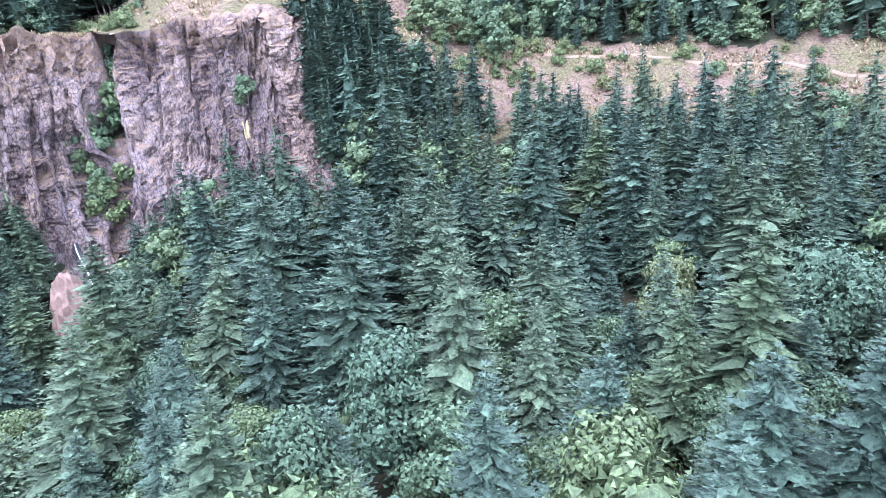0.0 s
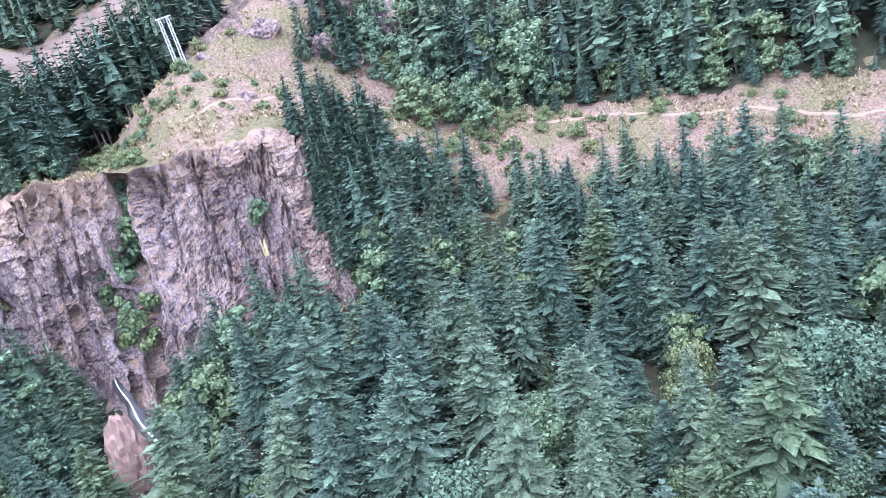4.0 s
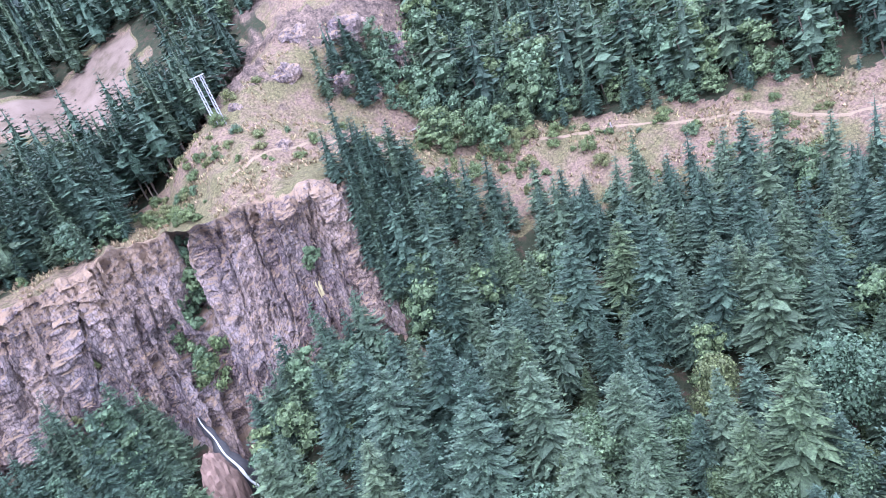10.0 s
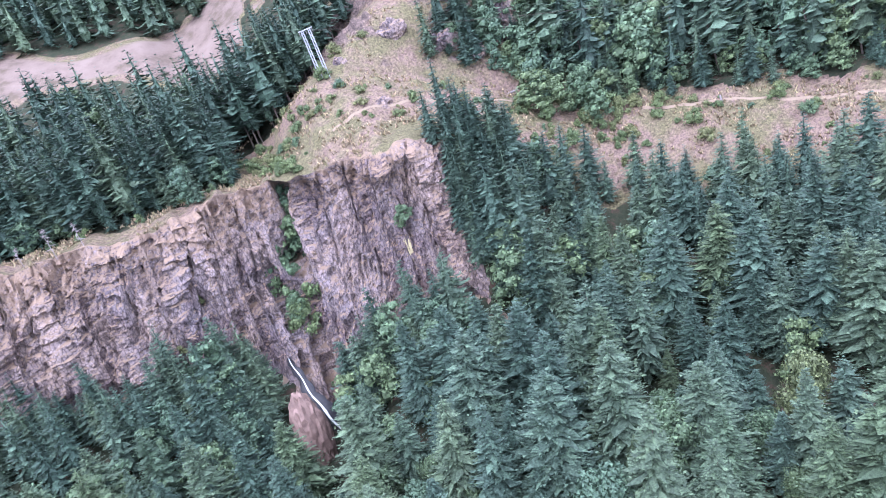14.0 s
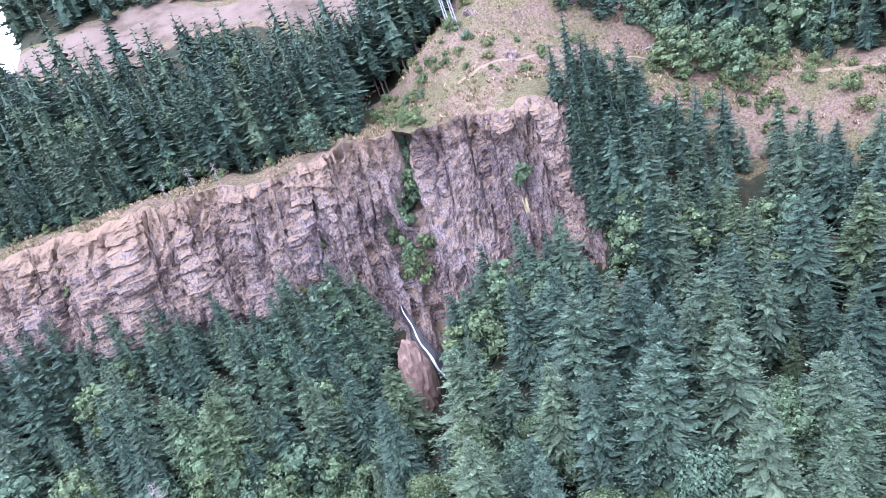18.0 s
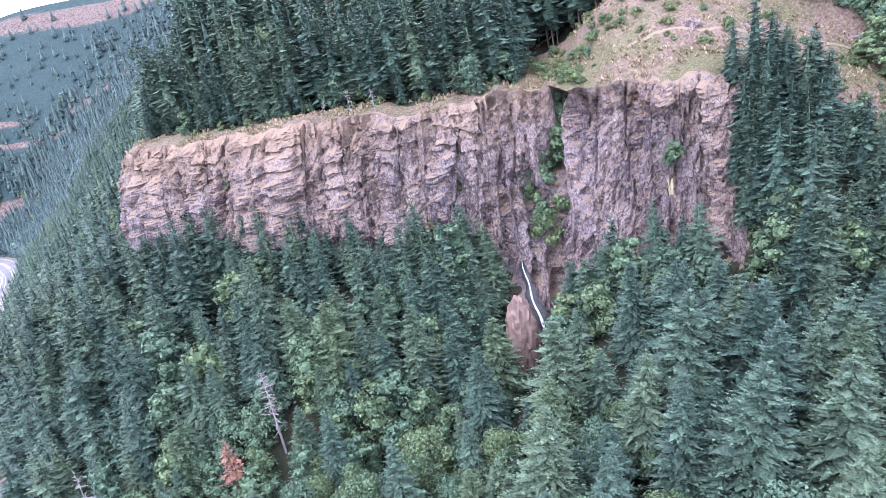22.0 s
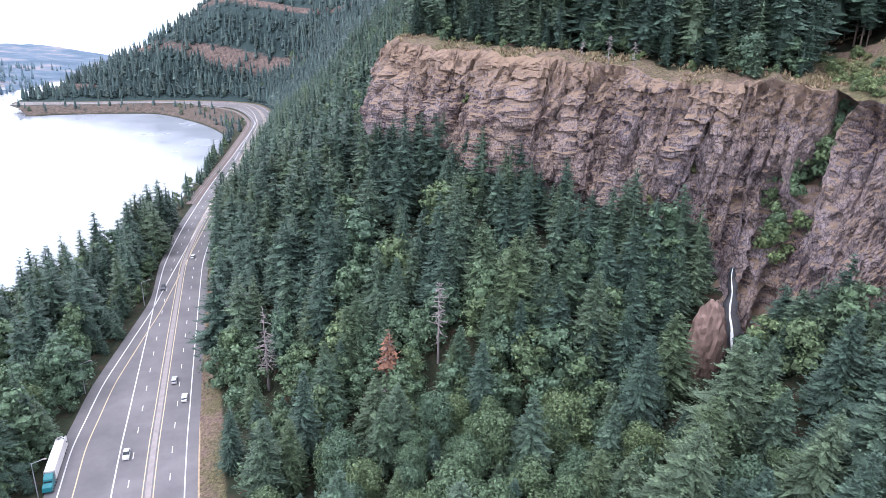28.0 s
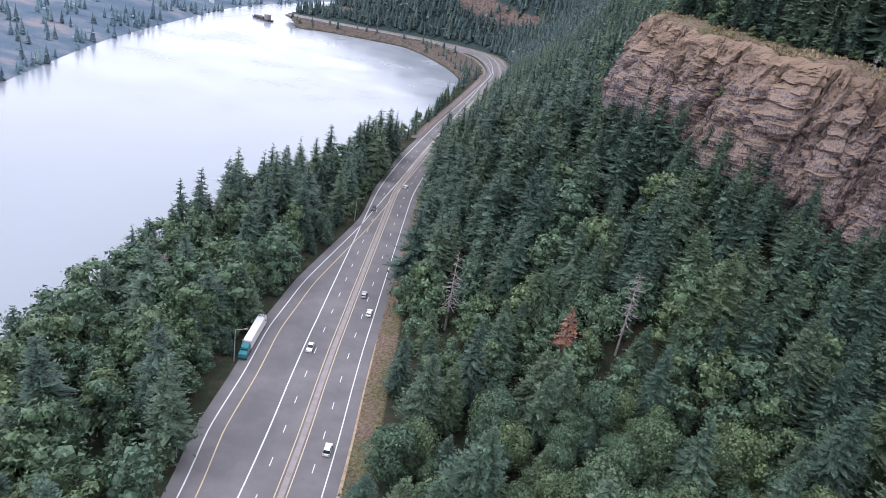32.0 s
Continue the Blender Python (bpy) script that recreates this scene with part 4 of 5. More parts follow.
for nm, wd, lift, m in (("wet_rock", 3.0, 1.3, M_WET), ("falling_water", 0.5, 1.9, M_FALL)):
    r = np.random.default_rng(2)
    w = wd * (0.25 + 1.0 * np.linspace(0, 1, 24)) * r.uniform(0.7, 1.3, 24)
    c = sm + nn * lift
    v = np.concatenate([c - sidev * w[:, None] - nn * 0.7, c + nn * 0.25, c + sidev * w[:, None] - nn * 0.7])
    i = np.arange(23)
    f = np.concatenate([np.stack([i, i + 1, i + 25, i + 24], 1), np.stack([i + 24, i + 25, i + 49, i + 48], 1)])
    link_mesh(nm, v, f, m, wf, smooth=True)


def boulder(name, c, size, material, label, seed, cat="rock", craggy=1.0):
    r = Vector((seed * 3.1, seed * 1.7, 0))
    bm = bmesh.new()
    bmesh.ops.create_icosphere(bm, subdivisions=4, radius=1)
    for v in bm.verts:
        q = v.co * 1.4 + r
        v.co *= 1 + 0.35 * craggy * noise.noise(q) + 0.22 * craggy * round(noise.noise(Vector((q.x * 3, q.y * 3, q.z))) * 4) / 4 + 0.12 * round(noise.noise(q * 5) * 3) / 3 + 0.06 * noise.noise(q * 11)
        v.co = Vector((v.co.x * size[0], v.co.y * size[1], v.co.z * size[2]))
    me = bpy.data.meshes.new(name)
    bm.to_mesh(me)
    bm.free()
    me.materials.append(material)
    ob = new(name, me)
    ob.location = c
    return tagged(ob, label, cat)


boulder("boulder", (106.5, 158.5, 34), (5.2, 4.8, 13.5), M_SMOOTH_ROCK, "smooth brown rock knob beside the waterfall", 2, craggy=0.3)
for a_, b_, a, b, c, sd in ((5.7, 6.6, 4, 3, 3.5, 5), (5.5, 7.3, 9, 6, 8, 7), (5.8, 7.35, 7, 6, 7, 8), (5.2, 7.5, 9, 7, 9, 9), (5.55, 7.65, 12, 8, 11, 11), (5.9, 7.7, 8, 6, 7, 12), (5.3, 7.2, 5, 4, 4, 13), (6.05, 7.15, 4, 3, 4, 14)):
    x, y, z = land(a_, b_)[0] - np.array([0, 0, c * 0.62])
    boulder("outcrop", (x, y, z), (a, b, c * 0.8), M_ROCK, "rough basalt outcrop on the dry ridge", sd)
p, q = cliff_at(5.75, 0.42)
boulder("fresh_scar", tuple(p - q * 0.3), (1.0, 1.3, 4.0), simple("pale_fresh_rock", (0.3, 0.26, 0.15), 0.85), "pale yellow fresh rock scar on the cliff", 4)

def shrub(x, y, z, h, material, label, seed, leaves=46, flat=1.0):
    r = np.random.default_rng(seed)
    v, f = leaf_crown(r, h, h * 0.62 * flat, 10, leaves * 2, 0.05 * h + 0.05, base=0.05)
    t = empty("shrub", pose(x, y, z - 0.3), label, "shrub", "shrubs")
    link_mesh("foliage", v, f, material, t)
    for i in range(3):
        bm = bmesh.new()
        a = r.uniform(0, 6.28)
        tube(bm, (0, 0, -0.4), (math.cos(a) * h * 0.25, math.sin(a) * h * 0.25, h * 0.55), 0.07, 0.03, 5)
        part("stem", bm, M_BARK, t)
    return t


r_ = np.random.default_rng(21)
# gully and ledge bushes
for jx, hx, hh in ((7.05, 0.9, 5), (7.15, 0.66, 7), (7.35, 0.57, 7), (7.45, 0.4, 6), (7.5, 0.34, 6), (7.15, 0.72, 7), (7.2, 0.62, 7), (7.3, 0.52, 6), (7.1, 0.82, 5), (7.25, 0.45, 5), (5.72, 0.66, 5), (5.8, 0.6, 4), (9.95, 0.34, 3.5), (11.3, 0.62, 3.5), (9.2, 0.25, 3), (8.8, 0.5, 3)):
    p, q = cliff_at(jx, hx)
    shrub(*(p + q * (3.2 if 6.9 < jx < 7.6 else 0.8) - np.array([0, 0, hh * 0.5])), hh * (1.8 if 6.9 < jx < 7.6 else 1.0), M_MAPLE if hx > 0.42 and jx < 7.5 else M_BRUSH, "leafy bush clinging to the cliff", int(jx * 100))
# brush on the bench and the ridge
for i in range(270):
    if i < 60:
        a, b = r_.uniform(3.2, 4.9), r_.uniform(6.1, 7.0)
    elif i < 170:
        a, b = r_.uniform(0.8, 5.2), r_.uniform(6.05, 7.0)
    else:
        a, b = r_.uniform(5.0, 7.4), r_.uniform(6.08, 7.3)
    p = land(a, b)[0]
    c = lumps(p[0], p[1], 12.0, 5)
    if c < 0.0:
        continue
    shrub(*p, r_.uniform(1.0, 2.9) * (1.7 if r_.random() < 0.15 else 1.0), M_BRUSH if r_.random() < 0.9 else M_MAPLE, "low yellow-green brush on the dry bench", 300 + i, 40, r_.uniform(1.3, 2.3))
for i in range(46):
    p = land(r_.uniform(3.7, 4.8), r_.uniform(6.25, 7.0))[0]
    shrub(*p, r_.uniform(2.4, 5.0), M_BRUSH, "bright green alder brush in the hollow of the bench", 700 + i, 44, r_.uniform(0.9, 1.4))
for i in range(26):
    a, b = r_.uniform(7.4, 13.6), r_.uniform(6.25, 6.45)
    p = land(a, b)[0]
    shrub(*p, r_.uniform(1.5, 4.0), M_BRUSH if r_.random() < 0.4 else M_MAPLE, "green brush along the cliff rim", 500 + i, 40, 1.1)

# dry grass tufts on the bench, the ridge and the cliff rim
gv = []
for i in range(9000):
    q = r_.random()
    if q < 0.45:
        a, b = r_.uniform(0.8, 5.0), r_.uniform(6.0, 7.05)
    elif q < 0.8:
        a, b = r_.uniform(4.9, 7.6), r_.uniform(6.02, 7.7)
    else:
        a, b = r_.uniform(7.4, 13.9), r_.uniform(6.0, 6.45)
    gv.append((a, b))
gv = np.array(gv)
gp = land(gv[:, 0], gv[:, 1])
gp = gp[lumps(gp[:, 0], gp[:, 1], 6.0, 8) > 0.0]
TR = []
for q in range(4):
    a = r_.uniform(0, 6.28, len(gp))
    hgt = r_.uniform(0.4, 1.3, len(gp))
    w = r_.uniform(0.25, 0.7, len(gp))
    d = np.stack([np.cos(a), np.sin(a), 0 * a], 1)
    TR.append(np.stack([gp - d * w[:, None] - [0, 0, 0.2], gp + d * w[:, None] - [0, 0, 0.2], gp + np.stack([r_.normal(0, 0.5, len(gp)), r_.normal(0, 0.5, len(gp)), hgt], 1)], 1))
TR = np.concatenate(TR).reshape(-1, 3)
M_STRAW = foliage("dry_straw", (0.2, 0.15, 0.1), (0.24, 0.18, 0.12), (0.16, 0.15, 0.075))
tagged(link_mesh("dry_grass", TR, np.arange(len(TR)).reshape(-1, 3), M_STRAW, attrs=[("tint", np.repeat(r_.random(len(TR) // 3), 3))]), "straw-coloured dry grass tufts on the bench", "grass", kind="stuff")

# footpath along the bench
tj = np.concatenate([np.linspace(0.8, 2.2, 24), np.linspace(2.2, 4.4, 40), np.linspace(4.4, 6.2, 40)])
tk = np.interp(tj, [0.8, 1.6, 2.2, 3.2, 4.0, 4.6, 5.2, 5.8, 6.2], [6.75, 6.55, 6.8, 6.88, 6.92, 6.85, 6.72, 6.5, 6.3])
c = land(tj, tk)
g = np.gradient(c, axis=0)
sd = np.stack([-g[:, 1], g[:, 0], 0 * g[:, 0]], 1)
sd /= np.linalg.norm(sd, axis=1, keepdims=True)
w = 0.34 + 0.12 * np.sin(tj * 40)[:, None]
n = len(tj)
i = np.arange(n - 1)
v = np.concatenate([c - sd * w + [0, 0, 0.25], c + sd * w + [0, 0, 0.25], c - sd * (w + 0.5) - [0, 0, 0.6], c + sd * (w + 0.5) - [0, 0, 0.6]])
f = np.concatenate([np.stack([i, i + 1, i + 1 + n, i + n], 1), np.stack([i + 2 * n, i + 1 + 2 * n, i + 1, i], 1), np.stack([i + n, i + 1 + n, i + 1 + 3 * n, i + 3 * n], 1)])
path_ob = link_mesh("footpath", v, f, simple("trodden_path", (0.2, 0.152, 0.112), 0.95, vary=0.2))
tagged(path_ob, "narrow trodden footpath across the dry bench", "path", kind="structure")

# fallen log
lg = land(5.0, 6.95)[0]
t = empty("fallen_log", pose(*lg), "bleached fallen log on the grassy bench", "log")
bm = bmesh.new()
tube(bm, (-5, 3.5, 0.4), (5, -3.5, 0.5), 0.45, 0.25, 9)
part("log", bm, M_SNAG, t)
for q in range(7):
    bm = bmesh.new()
    tube(bm, (-4 + q * 1.2, 2.8 - q * 0.84, 0.5), (-4 + q * 1.2 + r_.normal(0, 0.8), 2.8 - q * 0.84 + r_.normal(0, 0.8), 1.5), 0.1, 0.04, 5)
    part("branch_stub", bm, M_SNAG, t)
p = land(3.1, 6.85)[0]
t = empty("stump", pose(*p), "pale splintered stump on the dirt slope", "stump")
bm = bmesh.new()
tube(bm, (0, 0, -0.5), (0.1, 0, 2.4), 0.45, 0.3, 9)
part("stump_wood", bm, M_SNAG, t)

# power line tower: two-legged steel frame with cross arms
TW = (184, 169, 128.5)


def tower(x, y, z, h, yaw, label):
    t = empty("power_tower", pose(x, y, z, 0, 0, yaw), label, "tower", "power towers")
    for sx in (-1.35, 1.35):
        for dx, dy in ((-0.45, -0.45), (0.45, -0.45), (0.45, 0.45), (-0.45, 0.45)):
            bm = bmesh.new()
            tube(bm, (sx + dx * 1.1, dy * 1.1, -3), (sx * 0.95 + dx * 0.7, dy * 0.7, h), 0.11, 0.09, 6)
            part("leg", bm, M_STEEL, t)
        bm = bmesh.new()
        for i in range(9):
            z0, z1 = h * i / 9, h * (i + 1) / 9
            for s in (-1, 1):
                tube(bm, (sx - 0.5, s * 0.5, z0), (sx + 0.5, s * 0.5, z1), 0.05, 0.05, 4)
                tube(bm, (sx + s * 0.5, -0.5, z1), (sx + s * 0.5, 0.5, z0), 0.05, 0.05, 4)
        part("lattice", bm, M_STEEL, t)
    bm = bmesh.new()
    box(bm, -2.6, 2.6, -0.2, 0.2, h - 0.35, h, 0.05)
    part("cross_arm", bm, M_STEEL, t)
    for sx in (-2.4, 0, 2.4):
        bm = bmesh.new()
        for q in range(5):
            tube(bm, (sx, 0, h - 0.6 - q * 0.25), (sx, 0, h - 0.75 - q * 0.25), 0.14, 0.14, 8)
        part("insulator", bm, M_CONCRETE, t)
    return t


tower(*TW, 17, 118, "grey steel power tower on the dry ridge")
tower(300, -140, 60, 17, 10, "grey steel power tower on the bench")
for off in (-4.2, 0, 4.2):
    cv = bpy.data.curves.new("power_cable", "CURVE")
    cv.dimensions, cv.bevel_depth = "3D", 0.012
    sp = cv.splines.new("POLY")
    sp.points.add(30)
    a, b = Vector((184 + off * 0.45, 169 + off * 0.4, 145)), Vector((300 + off, -140, 76))
    for i in range(31):
        f_ = i / 30
        q = a.lerp(b, f_)
        sp.points[i].co = (q.x, q.y, q.z - 44 * f_ * (1 - f_), 1)
    cv.materials.append(M_BARK)
    tagged(new("power_cable", cv), "thin sagging power cable above the bench", "cable", "power cables")

# street lamps along the highway


def street_lamp(s, w, turn):
    p = road_point(np.array([s]), np.array([w]), 0.1)[0]
    t = empty("street_lamp", pose(*p, 0, 0, turn), "tall grey street lamp beside the highway", "lamp", "street lamps")
    bm = bmesh.new()
    tube(bm, (0, 0, -0.3), (0, 0, 10.5), 0.14, 0.09, 8)
    part("pole", bm, M_STEEL, t)
    bm = bmesh.new()
    tube(bm, (0, 0, 10.3), (2.6, 0, 11.1), 0.08, 0.06, 8)
    part("arm", bm, M_STEEL, t)
    bm = bmesh.new()
    box(bm, 2.4, 3.5, -0.22, 0.22, 11.0, 11.25, 0.06)
    part("lamp_head", bm, M_CONCRETE, t)


def s_at(y):
    return float(np.interp(y, RR[:, 1][:360], ARC[:360]))


for y in (118, 158, 208, 275, 350, 440):
    s = s_at(y)
    street_lamp(s, np.interp(s, ARC, RW) + 1.0, math.degrees(math.atan2(*(-road_point(np.array([s]), np.array([1.0]))[0] + road_point(np.array([s]), np.array([0.0]))[0])[[1, 0]])))

# vehicles
M_CARW = simple("white_car_paint", (0.6, 0.61, 0.63), 0.25, vary=0.04)
M_CARD = simple("dark_car_paint", (0.05, 0.055, 0.07), 0.25, vary=0.1)
M_CARR = simple("silver_car_paint", (0.35, 0.36, 0.38), 0.25, vary=0.06)
M_GLASS = simple("dark_window_glass", (0.02, 0.025, 0.03), 0.08, vary=0.1)
M_TYRE = simple("tyre_rubber", (0.02, 0.02, 0.02), 0.8)
M_LIGHTS = simple("red_tail_light", (0.3, 0.03, 0.03), 0.3)
M_TEAL = simple("teal_truck_paint", (0.02, 0.14, 0.16), 0.3, vary=0.1)
M_TRAILER = simple("pale_trailer_tarp", (0.62, 0.6, 0.6), 0.6, vary=0.12, scale=0.6)


def prism(bm, prof, half, inset=0.0):
    """A body from a side profile of (y, z) points, narrowed towards the top."""
    zt = max(z for _, z in prof)
    zb = min(z for _, z in prof)
    rings = []
    for sx in (-1, 1):
        rings.append([bm.verts.new((sx * (half - inset * (z - zb) / (zt - zb)), y, z)) for y, z in prof])
    a, b = rings
    n = len(prof)
    for i in range(n):
        bm.faces.new((a[i], a[(i + 1) % n], b[(i + 1) % n], b[i]))
    bm.faces.new(a[::-1])
    bm.faces.new(b)
    bmesh.ops.recalc_face_normals(bm, faces=bm.faces)
    return bm


def wheel(t, x, y, r, wd=0.24):
    bm = bmesh.new()
    tube(bm, (x - wd / 2, y, r), (x + wd / 2, y, r), r, r, 16)
    wh = part("wheel", bm, M_TYRE, t)
    bm = bmesh.new()
    tube(bm, (x - wd / 2 - 0.01, y, r), (x + wd / 2 + 0.01, y, r), r * 0.55, r * 0.55, 12)
    part("rim", bm, M_STEEL, wh)


def heading(s):
    a, b = road_point(np.array([s - 1]), np.array([0.0]))[0], road_point(np.array([s + 1]), np.array([0.0]))[0]
    return math.degrees(math.atan2(-(b - a)[0], (b - a)[1]))


def car(s, w, material, label, back=False, van=False):
    p = road_point(np.array([s]), np.array([w]), 0.165)[0]
    t = empty("car", pose(*p, 0, 0, heading(s) + (180 if back else 0)), label, "car", "cars on the highway")
    h = 1.85 if van else 1.45
    bm = bmesh.new()
    prism(bm, [(-2.2, 0.3), (-2.25, 0.75), (-2.1, 0.95), (1.0, 0.98), (2.15, 0.8), (2.25, 0.35)], 0.9, 0.06)
    part("body", bm, material, t)
    bm = bmesh.new()
    prism(bm, [(-2.0, 0.94), (-1.7, h - 0.06), (-0.1, h - 0.04), (1.0, 0.95)], 0.82, 0.14)
    part("cabin_glass", bm, M_GLASS, t)
    bm = bmesh.new()
    prism(bm, [(-1.75, h - 0.08), (-1.6, h), (-0.25, h), (-0.05, h - 0.08)], 0.72, 0.04)
    part("roof", bm, material, t)
    for x in (-0.82, 0.82):
        for y in (-1.35, 1.4):
            wheel(t, x, y, 0.33)
        bm = bmesh.new()
        box(bm, x * 0.8 - 0.15, x * 0.8 + 0.15, -2.27, -2.2, 0.7, 0.85)
        part("tail_light", bm, M_LIGHTS, t)
        bm = bmesh.new()
        box(bm, x * 0.8 - 0.16, x * 0.8 + 0.16, 2.14, 2.22, 0.6, 0.75)
        part("headlight", bm, M_CONCRETE, t)


for y, w, m, lab, bk, van in ((128, 5.0, M_CARW, "white van on the highway", False, True), (170, 18.6, M_CARW, "white car on the highway", True, False), (196, 4.9, M_CARW, "white hatchback on the highway", False, False), (208, 8.6, M_CARR, "silver car on the highway", False, False), (292, 18.4, M_CARD, "dark car on the highway", True, False), (330, 8.6, M_CARW, "white car far along the highway", False, False), (450, 4.9, M_CARW, "white car near the bend", False, False), (600, 17, M_CARR, "silver car near the bend", True, False)):
    car(s_at(y), w, m, lab, bk, van)


def truck(s, w):
    p = road_point(np.array([s]), np.array([w]), 0.165)[0]
    t = empty("semi_truck", pose(*p, 0, 0, heading(s) + 180), "parked semi-truck with a teal cab and a pale covered trailer", "truck")
    bm = bmesh.new()
    prism(bm, [(-13, 1.1), (-13, 3.7), (-12.6, 4.0), (2.2, 4.0), (2.6, 3.7), (2.6, 1.1)], 1.28, 0.12)
    part("trailer_box", bm, M_TRAILER, t)
    bm = bmesh.new()
    box(bm, -0.5, 0.5, -12.8, 6.5, 0.75, 1.1, 0.04)
    part("chassis", bm, M_TYRE, t)
    bm = bmesh.new()
    prism(bm, [(3.3, 0.8), (3.3, 3.6), (3.9, 3.7), (5.2, 3.0), (5.5, 2.2), (7.2, 1.95), (7.4, 0.8)], 1.15, 0.12)
    part("cab", bm, M_TEAL, t)
    bm = bmesh.new()
    prism(bm, [(5.25, 2.2), (5.0, 2.95), (5.1, 3.0), (5.55, 2.25)], 1.0, 0.1)
    part("windscreen", bm, M_GLASS, t)
    for x in (-1.2, 1.2):
        bm = bmesh.new()
        tube(bm, (x, 3.2, 0.9), (x, 3.2, 4.2), 0.09, 0.09, 8)
        part("exhaust_stack", bm, M_STEEL, t)
    for y in (-11.4, -10.1, 2.6, 3.9, 6.4):
        for x in (-0.98, 0.98):
            wheel(t, x, y, 0.5, 0.45)


truck(s_at(166), float(np.interp(s_at(166), ARC, RW)) - 1.0)

# barge far up the river
t = empty("barge", pose(-398, 880, -0.3, 0, 0, 60), "small dark barge on the far river", "boat")
bm = bmesh.new()
prism(bm, [(-16, 0), (-17, 2), (17, 2), (14, 0)], 5, -0.3)
part("hull", bm, M_CARD, t)
bm = bmesh.new()
box(bm, -3, 3, -14, -7, 2, 8, 0.2)
part("wheelhouse", bm, M_CONCRETE, t)
bm = bmesh.new()
box(bm, -4, 4, -5, 15, 2, 3.6, 0.2)
part("cargo", bm, M_BARK, t)

# railway along the river at the bend
js_ = np.linspace(14.5, 18.6, 120)
c = land(js_, np.full(120, 1.86)) + [0, 0, 0.5]
g = np.gradient(c, axis=0)
sd = np.stack([-g[:, 1], g[:, 0], 0 * g[:, 0]], 1)
sd /= np.linalg.norm(sd, axis=1, keepdims=True)
i = np.arange(119)
rail = link_mesh("railway_bed", np.concatenate([c - sd * 3.2, c + sd * 3.2, c - sd * 4.5 - [0, 0, 2], c + sd * 4.5 - [0, 0, 2]]), np.concatenate([np.stack([i, i + 1, i + 121, i + 120], 1), np.stack([i + 240, i + 241, i + 1, i], 1), np.stack([i + 120, i + 121, i + 361, i + 360], 1)]), simple("brown_ballast", (0.12, 0.095, 0.085), 0.95))
tagged(rail, "brown railway ballast beside the highway bend", "railway", kind="structure")
for o in (-0.75, 0.75):
    a = c + sd * o + [0, 0, 0.15]
    link_mesh("rail", np.concatenate([a - sd * 0.08, a + sd * 0.08]), np.stack([i, i + 1, i + 121, i + 120], 1), M_STEEL, rail)

# ---- far shore and distant mountains ----


def far_material(name, a, b, c, scale):
    m, n, l, bs = mat(name, 0.95, 0.05)
    co = n.new("ShaderNodeTexCoord").outputs["Object"]
    t = noise_node(n, l, scale, 10, 0.7, co)
    l.new(ramp(n, l, t.outputs[0], [(0.38, a), (0.52, b), (0.62, c)]).outputs[0], bs.inputs["Base Color"])
    bump(n, l, bs, t.outputs[0], 0.8, 6.0)
    return m


# aerial haze is mixed into both hill colours as blue-grey
M_FAR1 = far_material("hazed_shore_woods_and_clearings", (0.065, 0.095, 0.13), (0.095, 0.13, 0.17), (0.2, 0.182, 0.195), 0.012)
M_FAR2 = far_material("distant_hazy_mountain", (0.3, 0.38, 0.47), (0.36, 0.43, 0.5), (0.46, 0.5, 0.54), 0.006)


def hill(name, base, crest, height, nseg, material, label, seed):
    """A ridge between a base line and a crest line, with folds."""
    b, c = np.array(base, float), np.array(crest, float)
    u = np.linspace(0, len(b) - 1, nseg)
    B, C = spline(b, u), spline(c, u)
    f = np.linspace(0, 1, 40)
    p = B[:, None, :] * (1 - f[None, :, None]) + C[:, None, :] * f[None, :, None]
    hz = f[None, :] ** 0.8 * spline(np.array(height, float)[:, None], u)
    fold = lumps(p[..., 0], p[..., 1], 90.0, seed) * 0.22 + lumps(p[..., 0], p[..., 1], 28.0, seed + 2) * 0.07
    z = -1.0 + hz * (1 + fold)
    v = np.dstack([p, z]).reshape(-1, 3)
    idx = np.arange(nseg * 40).reshape(nseg, 40)
    fc = np.stack([idx[:-1, :-1], idx[:-1, 1:], idx[1:, 1:], idx[1:, :-1]], -1).reshape(-1, 4)
    return tagged(link_mesh(name, v, fc, material, smooth=True), label, "hill", kind="structure")


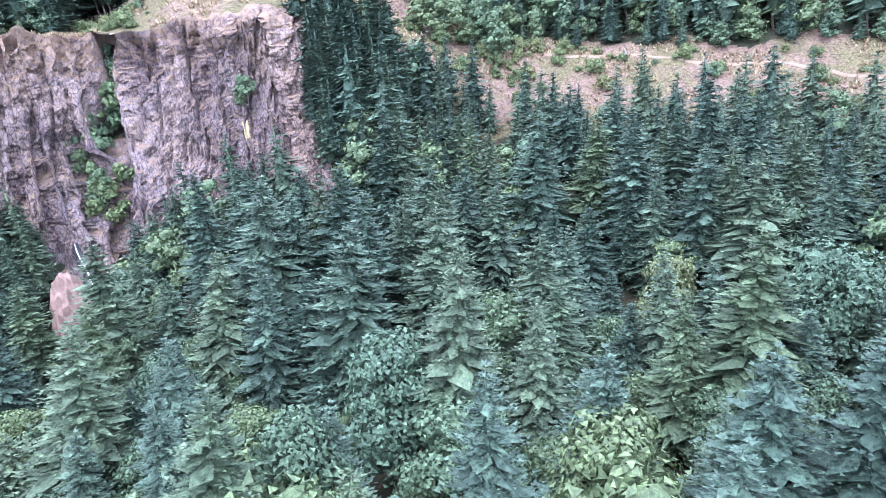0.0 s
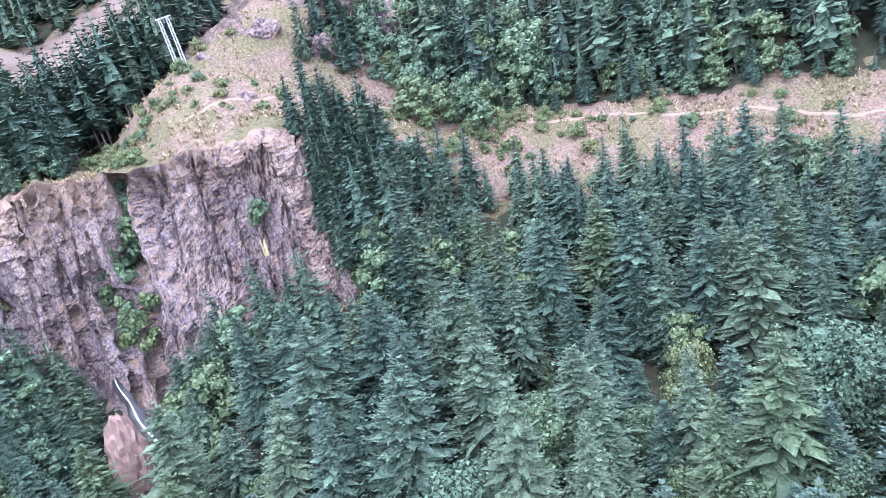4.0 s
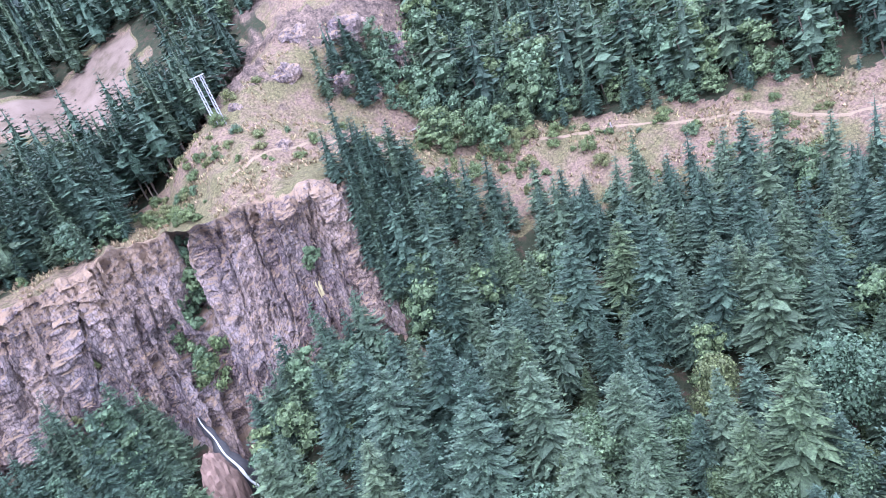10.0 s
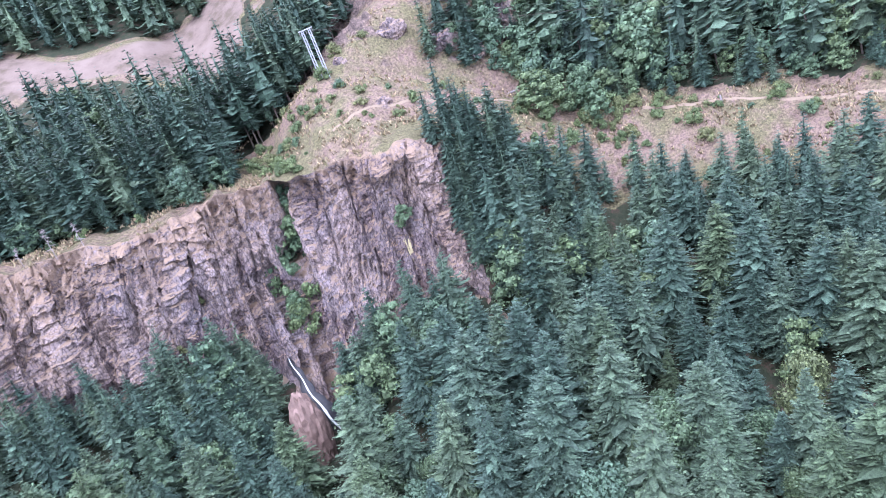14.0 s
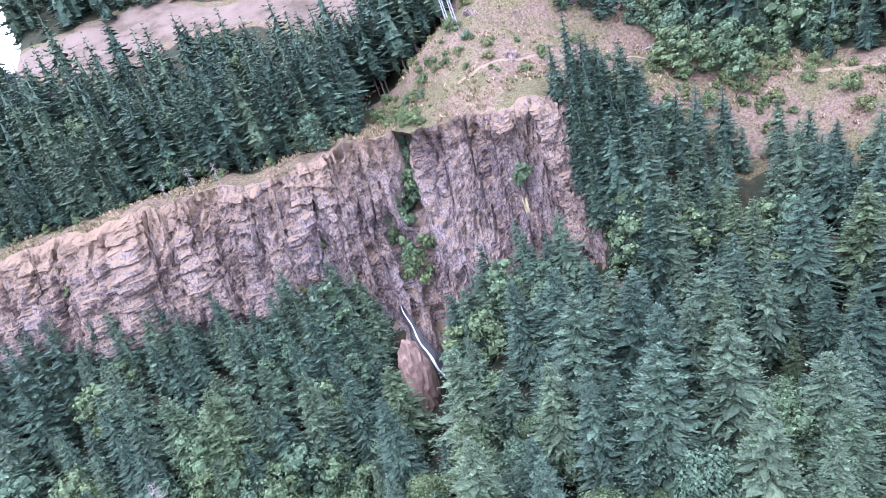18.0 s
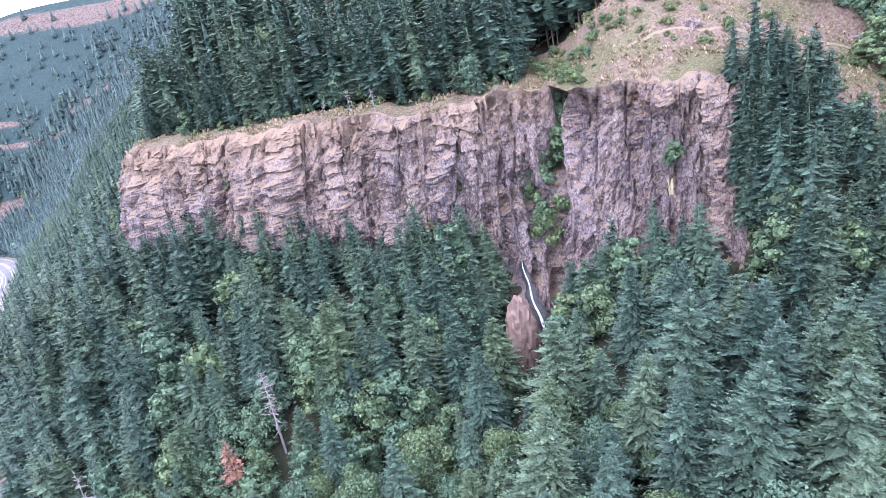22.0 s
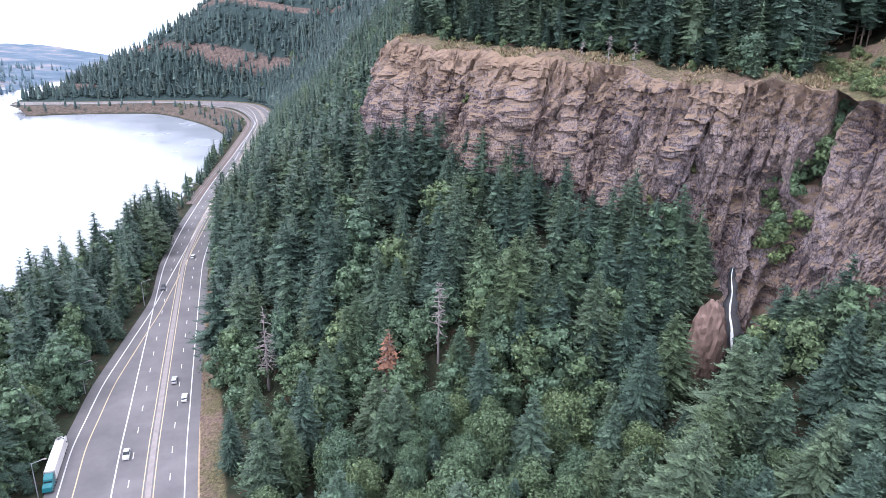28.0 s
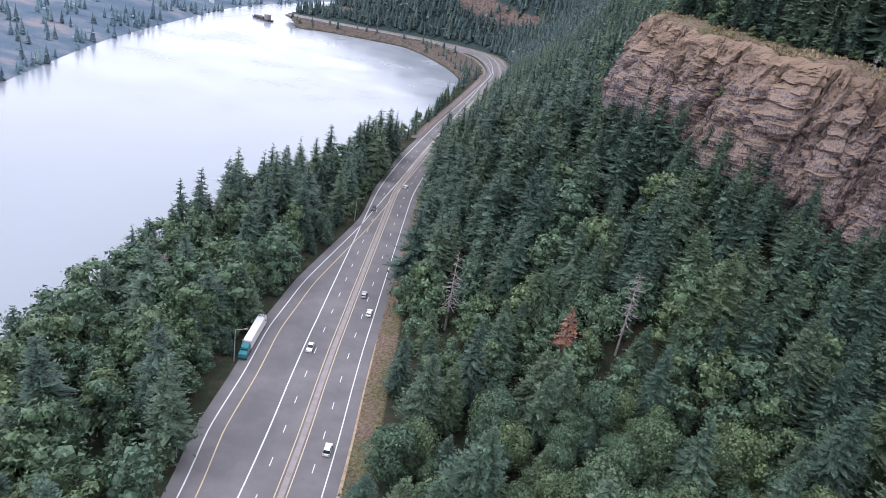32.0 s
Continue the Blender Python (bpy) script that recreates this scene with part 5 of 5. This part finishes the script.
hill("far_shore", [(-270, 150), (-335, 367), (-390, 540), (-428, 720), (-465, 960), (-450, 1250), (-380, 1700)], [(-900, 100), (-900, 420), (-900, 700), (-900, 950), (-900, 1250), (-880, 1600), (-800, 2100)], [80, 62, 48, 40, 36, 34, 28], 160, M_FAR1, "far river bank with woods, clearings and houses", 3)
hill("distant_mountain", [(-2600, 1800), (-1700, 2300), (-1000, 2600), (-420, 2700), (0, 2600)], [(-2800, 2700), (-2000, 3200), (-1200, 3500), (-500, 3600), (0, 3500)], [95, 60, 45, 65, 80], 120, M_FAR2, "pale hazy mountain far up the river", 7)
rr = np.random.default_rng(5)


def bank_at(y):
    """The far bank's water line and the rise of its land, at a place along the river."""
    x = np.interp(y, [150, 367, 540, 720, 960, 1250, 1700], [-270, -335, -390, -428, -465, -450, -380])
    return x, np.interp(y, [150, 400, 620, 850, 1250, 1700], [80, 62, 48, 40, 36, 30])


for i in range(11):
    y = rr.uniform(620, 1350)
    xb, hb = bank_at(y)
    x = xb - rr.uniform(25, 190)
    bm = bmesh.new()
    a, b, c_ = rr.uniform(2.5, 4.5), rr.uniform(2.5, 4), rr.uniform(1.6, 2.6)
    f = (xb - x) / (xb + 900)
    z = max(0.5, hb * f ** 0.8)
    t = empty("far_house", pose(x, y, z, 0, 0, rr.uniform(0, 180)), "tiny pale house on the far shore", "house", "houses on the far shore")
    box(bm, -a, a, -b, b, -6, c_)
    part("wall", bm, M_CARW, t)
    bm = bmesh.new()
    prism(bm, [(-b - 0.5, c_), (0, c_ + 3), (b + 0.5, c_)], a + 0.4)
    part("roof", bm, M_CONCRETE, t)
FS, n0 = [], 0
for i in range(1100):
    y = rr.uniform(200, 1500)
    xb, hb = bank_at(y)
    x = xb - 3 - rr.uniform(0, 1) ** 1.5 * 380
    if lumps(x, y, 60.0, 9) < -0.1:
        continue
    f = (xb - x) / (xb + 900)
    FS.append((np.array([x, y, hb * f ** 0.8 - 2]), rr.uniform(9, 17), rr.uniform(0, 360)))
# haze over the river painted into these needles as pale blue
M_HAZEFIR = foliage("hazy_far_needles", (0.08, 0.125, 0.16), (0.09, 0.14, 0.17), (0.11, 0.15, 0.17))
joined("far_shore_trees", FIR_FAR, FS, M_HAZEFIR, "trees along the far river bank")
